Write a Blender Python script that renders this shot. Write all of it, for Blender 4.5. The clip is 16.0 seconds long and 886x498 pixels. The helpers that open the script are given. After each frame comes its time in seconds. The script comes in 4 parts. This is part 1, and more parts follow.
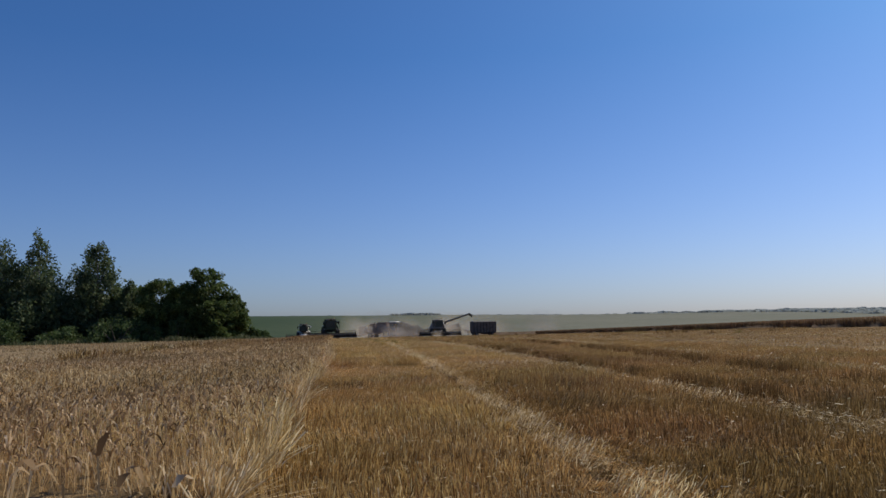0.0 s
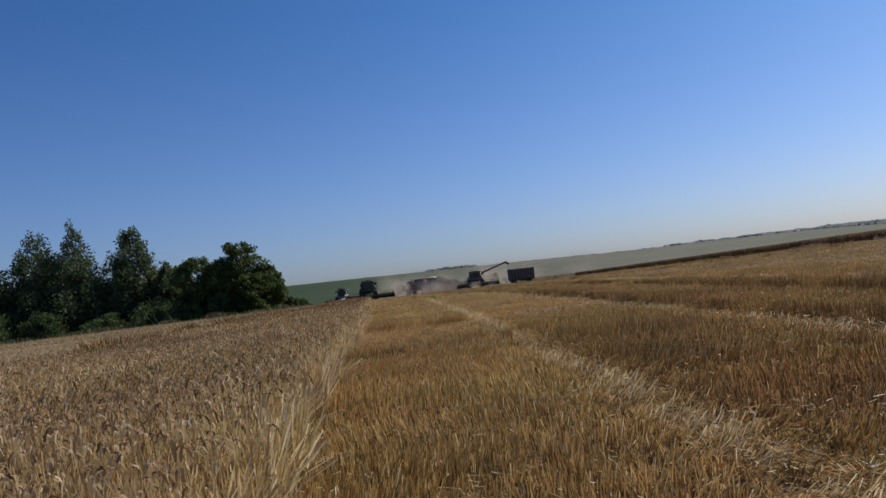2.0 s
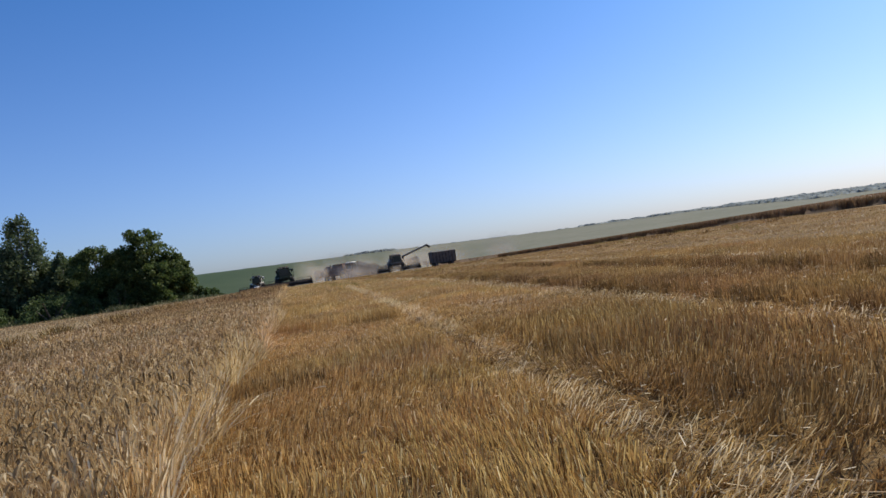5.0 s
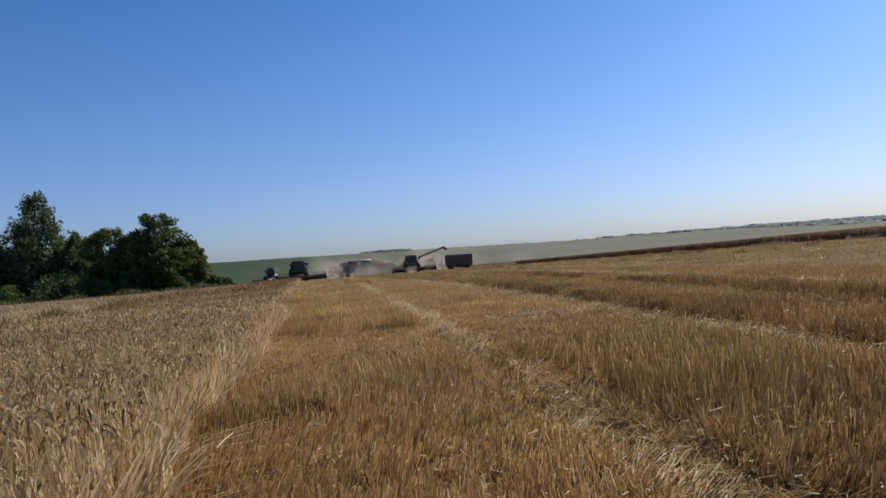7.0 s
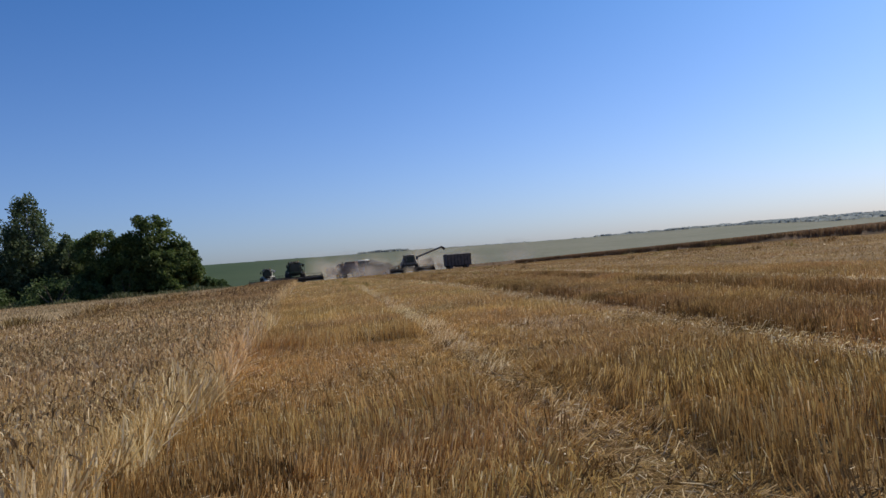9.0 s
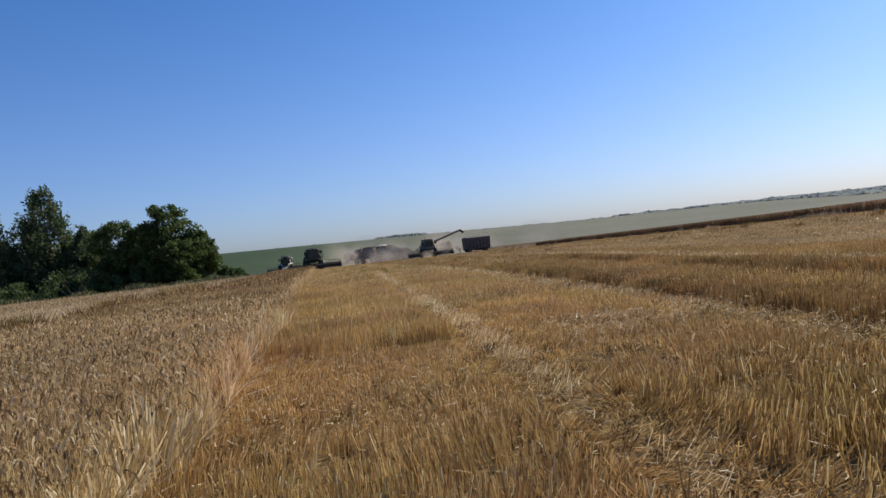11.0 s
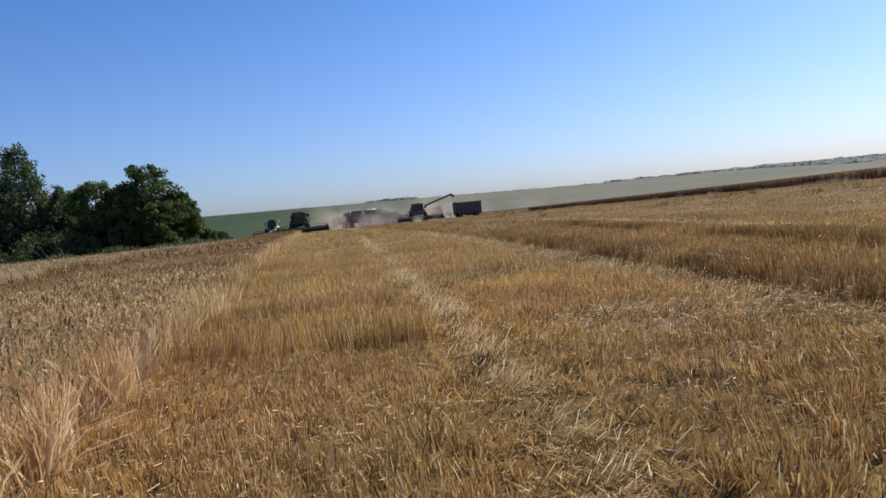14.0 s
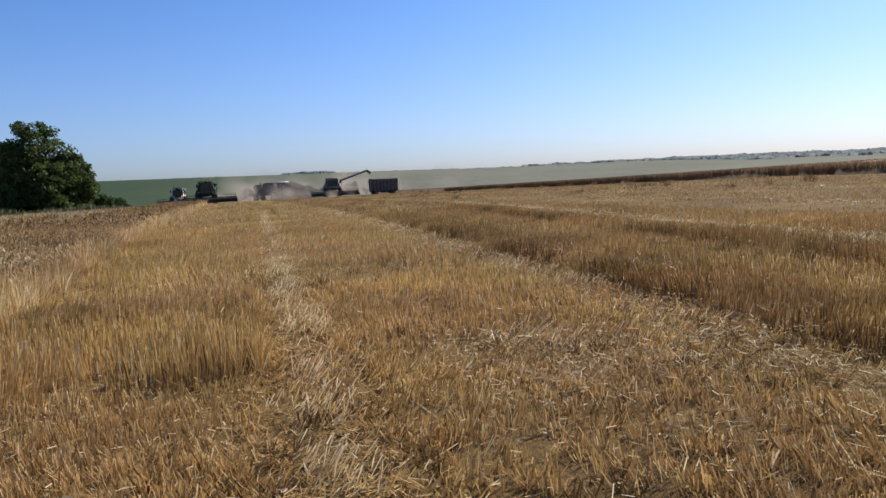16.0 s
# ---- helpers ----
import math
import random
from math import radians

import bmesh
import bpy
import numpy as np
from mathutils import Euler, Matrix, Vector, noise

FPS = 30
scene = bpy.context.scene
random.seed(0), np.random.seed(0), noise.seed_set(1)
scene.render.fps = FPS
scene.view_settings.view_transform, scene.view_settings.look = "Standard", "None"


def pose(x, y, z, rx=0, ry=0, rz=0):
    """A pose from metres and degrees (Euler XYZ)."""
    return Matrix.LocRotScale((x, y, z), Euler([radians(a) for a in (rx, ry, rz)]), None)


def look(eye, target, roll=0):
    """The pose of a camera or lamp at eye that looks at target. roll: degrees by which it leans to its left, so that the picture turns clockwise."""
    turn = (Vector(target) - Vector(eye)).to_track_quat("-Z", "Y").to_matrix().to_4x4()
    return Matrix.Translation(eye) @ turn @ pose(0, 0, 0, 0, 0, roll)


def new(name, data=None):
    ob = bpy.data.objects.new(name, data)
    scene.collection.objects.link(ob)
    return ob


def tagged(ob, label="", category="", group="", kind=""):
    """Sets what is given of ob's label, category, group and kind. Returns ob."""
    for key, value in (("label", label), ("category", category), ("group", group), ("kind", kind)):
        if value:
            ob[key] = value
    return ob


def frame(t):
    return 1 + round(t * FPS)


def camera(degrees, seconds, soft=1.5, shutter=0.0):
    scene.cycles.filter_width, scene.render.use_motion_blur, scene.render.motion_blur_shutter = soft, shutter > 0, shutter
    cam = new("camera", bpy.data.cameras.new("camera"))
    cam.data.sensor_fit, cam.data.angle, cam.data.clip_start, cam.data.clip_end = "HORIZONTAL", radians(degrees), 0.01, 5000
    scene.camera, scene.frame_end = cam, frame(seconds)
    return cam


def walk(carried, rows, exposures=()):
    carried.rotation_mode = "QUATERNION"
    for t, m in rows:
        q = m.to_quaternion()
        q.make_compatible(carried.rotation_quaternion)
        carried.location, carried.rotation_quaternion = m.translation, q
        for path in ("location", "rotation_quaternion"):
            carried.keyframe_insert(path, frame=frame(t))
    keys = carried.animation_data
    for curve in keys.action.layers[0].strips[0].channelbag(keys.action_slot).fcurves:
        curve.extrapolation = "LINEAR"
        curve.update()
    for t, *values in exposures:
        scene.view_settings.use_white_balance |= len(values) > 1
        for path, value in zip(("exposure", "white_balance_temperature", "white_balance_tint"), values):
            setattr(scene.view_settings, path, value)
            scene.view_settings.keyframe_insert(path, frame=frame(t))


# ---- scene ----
cam = camera(62.3, 16.0, soft=1.5)
PATH = [
    (0.0, pose(-0.032, -0.027, 1.551, 96.28, 1.20, -7.99)),
    (0.5, pose(0.019, 0.439, 1.559, 96.12, 2.41, -4.57)),
    (1.0, pose(0.052, 0.946, 1.579, 96.14, 3.31, -6.27)),
    (1.5, pose(0.088, 1.541, 1.577, 95.49, 4.26, -6.43)),
    (2.0, pose(0.080, 2.048, 1.543, 92.80, 6.75, -5.09)),
    (2.5, pose(0.063, 2.558, 1.546, 92.84, 8.12, -6.14)),
    (3.0, pose(0.108, 3.116, 1.564, 92.35, 7.34, -6.60)),
    (5.5, pose(0.306, 6.220, 1.677, 90.33, 8.25, -11.88)),
    (6.0, pose(0.384, 6.622, 1.694, 90.28, 6.04, -9.55)),
    (6.5, pose(0.358, 7.091, 1.695, 91.80, 3.24, -8.87)),
    (7.0, pose(0.357, 7.520, 1.682, 91.05, 4.50, -10.28)),
    (7.5, pose(0.442, 8.017, 1.691, 91.77, 3.34, -5.95)),
    (8.0, pose(0.485, 8.460, 1.686, 91.66, 3.38, -7.84)),
    (8.5, pose(0.500, 8.900, 1.696, 90.99, 3.97, -11.10)),
    (9.0, pose(0.569, 9.332, 1.710, 91.01, 5.02, -10.45)),
    (9.5, pose(0.525, 9.800, 1.707, 91.01, 5.97, -9.44)),
    (12.0, pose(0.821, 12.005, 1.845, 88.09, 6.16, -9.17)),
    (12.5, pose(0.910, 12.466, 1.831, 86.54, 6.38, -13.59)),
    (13.0, pose(0.989, 12.888, 1.843, 85.29, 5.96, -12.69)),
    (13.5, pose(1.130, 13.420, 1.826, 86.34, 6.68, -10.82)),
    (14.0, pose(1.245, 13.876, 1.790, 87.00, 5.71, -9.78)),
    (14.5, pose(1.410, 14.356, 1.809, 86.41, 4.76, -12.39)),
    (15.0, pose(1.714, 14.819, 1.795, 87.31, 4.45, -14.07)),
    (15.5, pose(1.961, 15.266, 1.784, 85.57, 3.88, -18.69)),
    (16.0, pose(2.145, 15.701, 1.837, 84.78, 2.99, -16.12)),
]
walk(cam, PATH, [(0.0, -0.22), (2.5, -0.22), (3.2, -0.12), (5.3, 0.29), (6.0, 0.12), (7.0, 0.08), (9.0, 0.06), (9.7, 0.1), (12.0, 0.26), (14.0, 0.33), (15.0, 0.33), (16.0, 0.35)])

# ---- world and sun ----
SUN_EL, SUN_AZ = 43.0, 60.0   # degrees; azimuth counted from +y towards +x
world = bpy.data.worlds.new("sky")
scene.world = world
world.use_nodes = True
wn = world.node_tree
sky = wn.nodes.new("ShaderNodeTexSky")
sky.sky_type = "NISHITA"
sky.sun_disc = False
sky.sun_elevation, sky.sun_rotation = radians(SUN_EL), radians(SUN_AZ)
sky.altitude, sky.air_density, sky.dust_density, sky.ozone_density = 200, 1.0, 1.4, 1.2
tint = wn.nodes.new("ShaderNodeMix")
tint.data_type, tint.blend_type = "RGBA", "MULTIPLY"
tint.inputs[0].default_value = 1.0
# clear deep-blue summer air over a paler, hazy horizon
up_vec, up_sep = wn.nodes.new("ShaderNodeTexCoord"), wn.nodes.new("ShaderNodeSeparateXYZ")
wn.links.new(up_vec.outputs["Generated"], up_sep.inputs[0])
high = wn.nodes.new("ShaderNodeValToRGB")
for e, (p, c) in zip(high.color_ramp.elements, ((0.0, (0.78, 0.92, 1.38, 1)), (0.36, (0.37, 0.73, 1.24, 1)))):
    e.position, e.color = p, c
wn.links.new(up_sep.outputs["Z"], high.inputs[0])
wn.links.new(high.outputs[0], tint.inputs[7])
wn.links.new(sky.outputs[0], tint.inputs[6])
wn.links.new(tint.outputs[2], wn.nodes["Background"].inputs[0])
wn.nodes["Background"].inputs[1].default_value = 0.088
sun = new("sun", bpy.data.lights.new("sun", "SUN"))
sun.data.energy, sun.data.angle, sun.data.color = 4.65, radians(0.55), (1.0, 0.92, 0.80)
_az, _el = radians(SUN_AZ), radians(SUN_EL)
sun.matrix_world = look((60 * math.sin(_az), 60 * math.cos(_az), 60 * math.tan(_el)), (0, 0, 0))

# ---- materials ----
def ramp_colors(node, stops):
    r = node.color_ramp
    while len(r.elements) < len(stops):
        r.elements.new(0.5)
    for e, (p, c) in zip(r.elements, stops):
        e.position, e.color = p, (*c, 1)


def base_material(name, rough, metal=0.0, spec=0.5):
    m = bpy.data.materials.new(name)
    m.use_nodes = True
    b = m.node_tree.nodes["Principled BSDF"]
    b.inputs["Roughness"].default_value = rough
    b.inputs["Metallic"].default_value = metal
    b.inputs["Specular IOR Level"].default_value = spec
    return m, m.node_tree, b


def blade_material(name, stops, through_light=0.3, rough=0.6, big=0.25, big_scale=0.25):
    """Straw, ears and leaves: a colour of its own for each blade, patches over metres, some light let through."""
    m, nt, b = base_material(name, rough, spec=0.14)
    geo = nt.nodes.new("ShaderNodeNewGeometry")
    ramp = nt.nodes.new("ShaderNodeValToRGB")
    ramp_colors(ramp, stops)
    nt.links.new(geo.outputs["Random Per Island"], ramp.inputs[0])
    tex = nt.nodes.new("ShaderNodeTexCoord")
    noi = nt.nodes.new("ShaderNodeTexNoise")
    noi.inputs["Scale"].default_value, noi.inputs["Detail"].default_value = big_scale, 4
    nt.links.new(tex.outputs["Object"], noi.inputs["Vector"])
    mul = nt.nodes.new("ShaderNodeMapRange")
    mul.inputs["From Min"].default_value, mul.inputs["From Max"].default_value = 0.3, 0.7
    mul.inputs["To Min"].default_value, mul.inputs["To Max"].default_value = 1 - big, 1 + big
    nt.links.new(noi.outputs["Fac"], mul.inputs["Value"])
    hsv = nt.nodes.new("ShaderNodeHueSaturation")
    nt.links.new(ramp.outputs[0], hsv.inputs["Color"])
    nt.links.new(mul.outputs[0], hsv.inputs["Value"])
    noi2 = nt.nodes.new("ShaderNodeTexNoise")
    noi2.inputs["Scale"].default_value, noi2.inputs["Detail"].default_value = big_scale * 0.7, 3
    shift = nt.nodes.new("ShaderNodeVectorMath")
    shift.inputs[1].default_value = (37, 11, 5)
    nt.links.new(tex.outputs["Object"], shift.inputs[0])
    nt.links.new(shift.outputs[0], noi2.inputs["Vector"])
    hue = nt.nodes.new("ShaderNodeMapRange")
    hue.inputs["From Min"].default_value, hue.inputs["From Max"].default_value = 0.35, 0.65
    hue.inputs["To Min"].default_value, hue.inputs["To Max"].default_value = 0.491, 0.508
    nt.links.new(noi2.outputs["Fac"], hue.inputs["Value"])
    nt.links.new(hue.outputs[0], hsv.inputs["Hue"])
    nt.links.new(hsv.outputs[0], b.inputs["Base Color"])
    tr = nt.nodes.new("ShaderNodeBsdfTranslucent")
    nt.links.new(hsv.outputs[0], tr.inputs["Color"])
    mix = nt.nodes.new("ShaderNodeMixShader")
    mix.inputs[0].default_value = through_light
    nt.links.new(b.outputs[0], mix.inputs[1])
    nt.links.new(tr.outputs[0], mix.inputs[2])
    nt.links.new(mix.outputs[0], nt.nodes["Material Output"].inputs["Surface"])
    return m


def earth_material(name, stops, scale, fine, bump, dist=0.05, rough=0.95):
    """Ground covers: two scales of noise for the colour, a fine one for the relief."""
    m, nt, b = base_material(name, rough, spec=0.15)
    tex = nt.nodes.new("ShaderNodeTexCoord")
    n1 = nt.nodes.new("ShaderNodeTexNoise")
    n1.inputs["Scale"].default_value, n1.inputs["Detail"].default_value, n1.inputs["Roughness"].default_value = scale, 8, 0.65
    n2 = nt.nodes.new("ShaderNodeTexNoise")
    n2.inputs["Scale"].default_value, n2.inputs["Detail"].default_value, n2.inputs["Roughness"].default_value = fine, 6, 0.7
    for n in (n1, n2):
        nt.links.new(tex.outputs["Object"], n.inputs["Vector"])
    mix = nt.nodes.new("ShaderNodeMix")
    mix.data_type = "FLOAT"
    mix.inputs[0].default_value = 0.5
    nt.links.new(n1.outputs["Fac"], mix.inputs[2])
    nt.links.new(n2.outputs["Fac"], mix.inputs[3])
    ramp = nt.nodes.new("ShaderNodeValToRGB")
    ramp_colors(ramp, stops)
    nt.links.new(mix.outputs[0], ramp.inputs[0])
    nt.links.new(ramp.outputs[0], b.inputs["Base Color"])
    bp = nt.nodes.new("ShaderNodeBump")
    bp.inputs["Strength"].default_value, bp.inputs["Distance"].default_value = bump, dist
    nt.links.new(n2.outputs["Fac"], bp.inputs["Height"])
    nt.links.new(bp.outputs[0], b.inputs["Normal"])
    return m


def paint(name, color, rough=0.6, metal=0.0, dust=0.5, spec=0.5):
    """Painted metal or rubber under field dust."""
    m, nt, b = base_material(name, rough, metal, spec)
    tex = nt.nodes.new("ShaderNodeTexCoord")
    noi = nt.nodes.new("ShaderNodeTexNoise")
    noi.inputs["Scale"].default_value, noi.inputs["Detail"].default_value = 2.2, 7
    nt.links.new(tex.outputs["Object"], noi.inputs["Vector"])
    ramp = nt.nodes.new("ShaderNodeValToRGB")
    d = (0.32, 0.25, 0.17)
    mixed = tuple(c * (1 - dust) + e * dust for c, e in zip(color, d))
    ramp_colors(ramp, [(0.35, color), (0.7, mixed)])
    nt.links.new(noi.outputs["Fac"], ramp.inputs[0])
    nt.links.new(ramp.outputs[0], b.inputs["Base Color"])
    return m


# the palest stops of the stubble ramps imitate glints on sunlit straw tips
STUBBLE = blade_material("stubble_straw", [(0.0, (0.285, 0.17, 0.061)), (0.35, (0.50, 0.318, 0.117)), (0.8, (0.65, 0.435, 0.17)), (0.93, (0.72, 0.53, 0.24)), (1.0, (0.92, 0.78, 0.48))], 0.32, 0.55, 0.25, 0.6)
BROWN_STUBBLE = blade_material("brown_stubble_straw", [(0.0, (0.18, 0.102, 0.036)), (0.35, (0.33, 0.195, 0.07)), (0.8, (0.45, 0.275, 0.103)), (0.95, (0.54, 0.35, 0.14)), (1.0, (0.78, 0.58, 0.32))], 0.28, 0.6, 0.28, 0.5)
LITTER = blade_material("loose_straw", [(0.0, (0.28, 0.165, 0.055)), (0.5, (0.42, 0.275, 0.105)), (0.88, (0.58, 0.42, 0.20)), (1.0, (0.82, 0.70, 0.46))], 0.25, 0.45)
STEM = blade_material("wheat_stem", [(0.0, (0.27, 0.165, 0.065)), (0.5, (0.55, 0.365, 0.155)), (1.0, (0.82, 0.63, 0.35))], 0.45)
EAR = blade_material("wheat_ear", [(0.0, (0.12, 0.072, 0.03)), (0.45, (0.29, 0.19, 0.09)), (0.8, (0.50, 0.36, 0.19)), (1.0, (0.76, 0.60, 0.37))], 0.42, 0.65, 0.32, 0.22)
FRINGE = blade_material("pale_stem", [(0.0, (0.38, 0.27, 0.125)), (0.5, (0.65, 0.49, 0.26)), (1.0, (0.92, 0.79, 0.54))], 0.4)
RUSSET_EAR = blade_material("russet_ear", [(0.0, (0.12, 0.068, 0.028)), (0.5, (0.225, 0.138, 0.062)), (1.0, (0.43, 0.29, 0.14))], 0.36, 0.65, 0.35, 0.18)
PALE = blade_material("pale_crop", [(0.0, (0.24, 0.16, 0.075)), (0.5, (0.36, 0.255, 0.13)), (1.0, (0.50, 0.38, 0.22))], 0.25, 0.7)
RUST = blade_material("brown_crop", [(0.0, (0.16, 0.098, 0.052)), (0.6, (0.225, 0.142, 0.078)), (1.0, (0.29, 0.19, 0.105))], 0.35, 0.8)
# backing for the wheat; its dark tone stands in for shade between stems
CROP_SHADE_BED = earth_material("crop_shade_bed", [(0.3, (0.115, 0.068, 0.025)), (0.5, (0.24, 0.155, 0.068)), (0.72, (0.36, 0.25, 0.13))], 1.2, 28.0, 0.9)
PALE_BED = earth_material("pale_crop_depth", [(0.3, (0.17, 0.12, 0.06)), (0.7, (0.36, 0.26, 0.14))], 0.5, 12.0, 0.8)
RUST_BED = earth_material("brown_crop_depth", [(0.3, (0.21, 0.135, 0.07)), (0.7, (0.33, 0.215, 0.12))], 0.4, 9.0, 0.8)
SOIL = earth_material("stubble_soil", [(0.34, (0.085, 0.05, 0.018)), (0.47, (0.165, 0.10, 0.035)), (0.58, (0.25, 0.16, 0.06)), (0.74, (0.38, 0.27, 0.13))], 0.35, 22.0, 0.8)
GREEN_HAZE = earth_material("green_field_haze", [(0.3, (0.024, 0.045, 0.014)), (0.7, (0.042, 0.065, 0.024))], 0.012, 0.15, 0.3)
# a greyer ramp towards +x paints distance haze into the hill colour
_nt = GREEN_HAZE.node_tree
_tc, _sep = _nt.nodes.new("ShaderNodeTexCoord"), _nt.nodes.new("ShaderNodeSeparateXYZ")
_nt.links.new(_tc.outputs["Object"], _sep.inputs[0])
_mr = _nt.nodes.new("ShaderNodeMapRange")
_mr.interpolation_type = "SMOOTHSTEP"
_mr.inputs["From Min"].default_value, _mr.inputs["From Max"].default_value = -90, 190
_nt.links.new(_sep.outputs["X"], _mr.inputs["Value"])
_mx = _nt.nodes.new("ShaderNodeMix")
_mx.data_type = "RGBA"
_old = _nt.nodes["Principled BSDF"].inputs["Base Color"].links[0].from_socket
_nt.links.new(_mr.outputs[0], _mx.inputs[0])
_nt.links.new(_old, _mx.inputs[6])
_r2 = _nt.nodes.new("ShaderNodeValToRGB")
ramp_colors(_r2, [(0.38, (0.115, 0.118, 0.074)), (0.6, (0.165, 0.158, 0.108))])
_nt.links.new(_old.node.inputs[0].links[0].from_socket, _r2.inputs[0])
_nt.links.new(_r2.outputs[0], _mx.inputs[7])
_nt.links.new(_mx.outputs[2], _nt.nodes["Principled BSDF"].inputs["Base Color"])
BIRCH = blade_material("birch_leaf", [(0.0, (0.05, 0.075, 0.032)), (0.6, (0.10, 0.135, 0.060)), (1.0, (0.19, 0.215, 0.12))], 0.42, 0.55, 0.3, 0.3)
OAK = blade_material("oak_leaf", [(0.0, (0.042, 0.068, 0.020)), (0.6, (0.085, 0.122, 0.034)), (1.0, (0.17, 0.20, 0.07))], 0.42, 0.5, 0.3, 0.3)
BUSH = blade_material("bush_leaf", [(0.0, (0.05, 0.08, 0.024)), (0.6, (0.09, 0.135, 0.045)), (1.0, (0.16, 0.20, 0.09))], 0.42, 0.55, 0.3, 0.4)
# dark brown straw, also standing in for shade at steps, edges and hollows
DARK_SHADE_STRAW = blade_material("dark_shade_straw", [(0.0, (0.095, 0.055, 0.021)), (1.0, (0.22, 0.13, 0.05))], 0.3, 0.8)
WEED = blade_material("weed_blade", [(0.0, (0.06, 0.075, 0.03)), (0.6, (0.12, 0.13, 0.06)), (1.0, (0.26, 0.24, 0.13))], 0.3, 0.7)
DRY_WEED = blade_material("dry_weed", [(0.0, (0.16, 0.12, 0.035)), (0.6, (0.28, 0.22, 0.07)), (1.0, (0.42, 0.33, 0.12))], 0.3, 0.7)
# pale grey: the haze over the far woods is put into their leaf colour
HAZE_WOODS = blade_material("hazy_far_wood_leaf", [(0.0, (0.29, 0.31, 0.29)), (1.0, (0.38, 0.40, 0.375))], 0.45, 0.9)
BARK = earth_material("bark", [(0.35, (0.07, 0.055, 0.04)), (0.7, (0.20, 0.17, 0.13))], 2.0, 14.0, 0.6)
BIRCH_BARK = earth_material("birch_bark", [(0.40, (0.08, 0.07, 0.06)), (0.60, (0.34, 0.33, 0.29))], 1.5, 9.0, 0.3)
DUST = blade_material("grain_dust", [(0.0, (0.84, 0.72, 0.56)), (1.0, (0.90, 0.80, 0.66))], 0.55, 0.9, 0.1)
_nt = DUST.node_tree
_thin, _clear = _nt.nodes.new("ShaderNodeMixShader"), _nt.nodes.new("ShaderNodeBsdfTransparent")
_thick, _scale = _nt.nodes.new("ShaderNodeAttribute"), _nt.nodes.new("ShaderNodeMath")
_thick.attribute_name, _scale.operation = "thickness", "MULTIPLY"
_scale.inputs[1].default_value = 0.30
_nt.links.new(_thick.outputs["Fac"], _scale.inputs[0])
_nt.links.new(_scale.outputs[0], _thin.inputs[0])
_out = _nt.nodes["Material Output"].inputs["Surface"]
_nt.links.new(_clear.outputs[0], _thin.inputs[1])
_nt.links.new(_out.links[0].from_socket, _thin.inputs[2])
_nt.links.new(_thin.outputs[0], _out)
DARK_GREEN = paint("green_paint", (0.024, 0.050, 0.018), dust=0.2)
GREY_PAINT = paint("grey_paint", (0.16, 0.14, 0.12))
RED_PAINT = paint("red_paint", (0.13, 0.062, 0.05), dust=0.6)
HEADER = paint("header_metal", (0.06, 0.036, 0.022), 0.95, dust=0.2, spec=0.15)
WHITE_PAINT = paint("white_paint", (0.74, 0.70, 0.62), dust=0.15)
BLACK = paint("black_metal", (0.024, 0.021, 0.019), 0.9, dust=0.2, spec=0.15)
STEEL = paint("worn_steel", (0.12, 0.10, 0.08), 0.6, 0.3, dust=0.3)
RUBBER = paint("tyre_rubber", (0.022, 0.021, 0.020), 0.85, dust=0.3)
YELLOW = paint("yellow_rim", (0.50, 0.33, 0.03))
TARP = paint("dark_tarpaulin", (0.065, 0.06, 0.06), 0.8, dust=0.25)
GLASS, _nt, _b = base_material("cab_glass", 0.05, spec=0.6)
_b.inputs["Base Color"].default_value = (0.025, 0.032, 0.036, 1)
LAMP_GLASS = paint("lamp_lens", (0.55, 0.52, 0.45), 0.15, dust=0.2)


# ---- lay of the land ----
PROF_Y = (-400, -50, 0, 7, 12, 17, 21, 28, 40, 50, 75, 110, 140, 160, 185, 220, 300, 500)
PROF_Z = (-7, -0.6, 0.31, 0.36, 0.41, 0.43, 0.44, 0.47, 0.5, 0.48, 0.42, 0.38, 0.30, 0.12, -0.3, -1.5, -5, -10)
RIDGE_AZ = (-180, -60, -7, 0, 10, 20, 30, 40, 47, 60, 180)
RIDGE_EL = (0.9, 1.3, 1.26, 1.19, 1.06, 0.87, 0.80, 0.68, 0.52, 0.6, 0.9)


def land(x, y):
    """Height of the bare ground at x, y (arrays or numbers)."""
    x, y = np.asarray(x, float), np.asarray(y, float)
    p = sum(np.interp(y + o, PROF_Y, PROF_Z) for o in (-4, -2, 0, 2, 4)) / 5
    tilt = 0.021 * (1 - np.clip((y - 50) / 80, 0, 1))
    near = p + tilt * np.clip(x, -60, 60)
    r = np.hypot(x, y)
    az = np.degrees(np.arctan2(x, y))
    top = 1.7 + 900 * np.tan(np.radians(np.interp(az, RIDGE_AZ, RIDGE_EL)))
    k = np.clip((r - 260) / 640, 0, 1)
    k = k * k * (3 - 2 * k)
    back = np.clip((r - 900) / 3500, 0, 1)
    return near * (1 - k) + (top - 30 * back) * k


def lattice(ix, iy, seed):
    h = (ix * 374761393 + iy * 668265263 + seed * 974634777) & 0x7FFFFFFF
    h = ((h ^ (h >> 13)) * 1274126177) & 0x7FFFFFFF
    return ((h ^ (h >> 16)) & 0xFFFF) / 65535.0


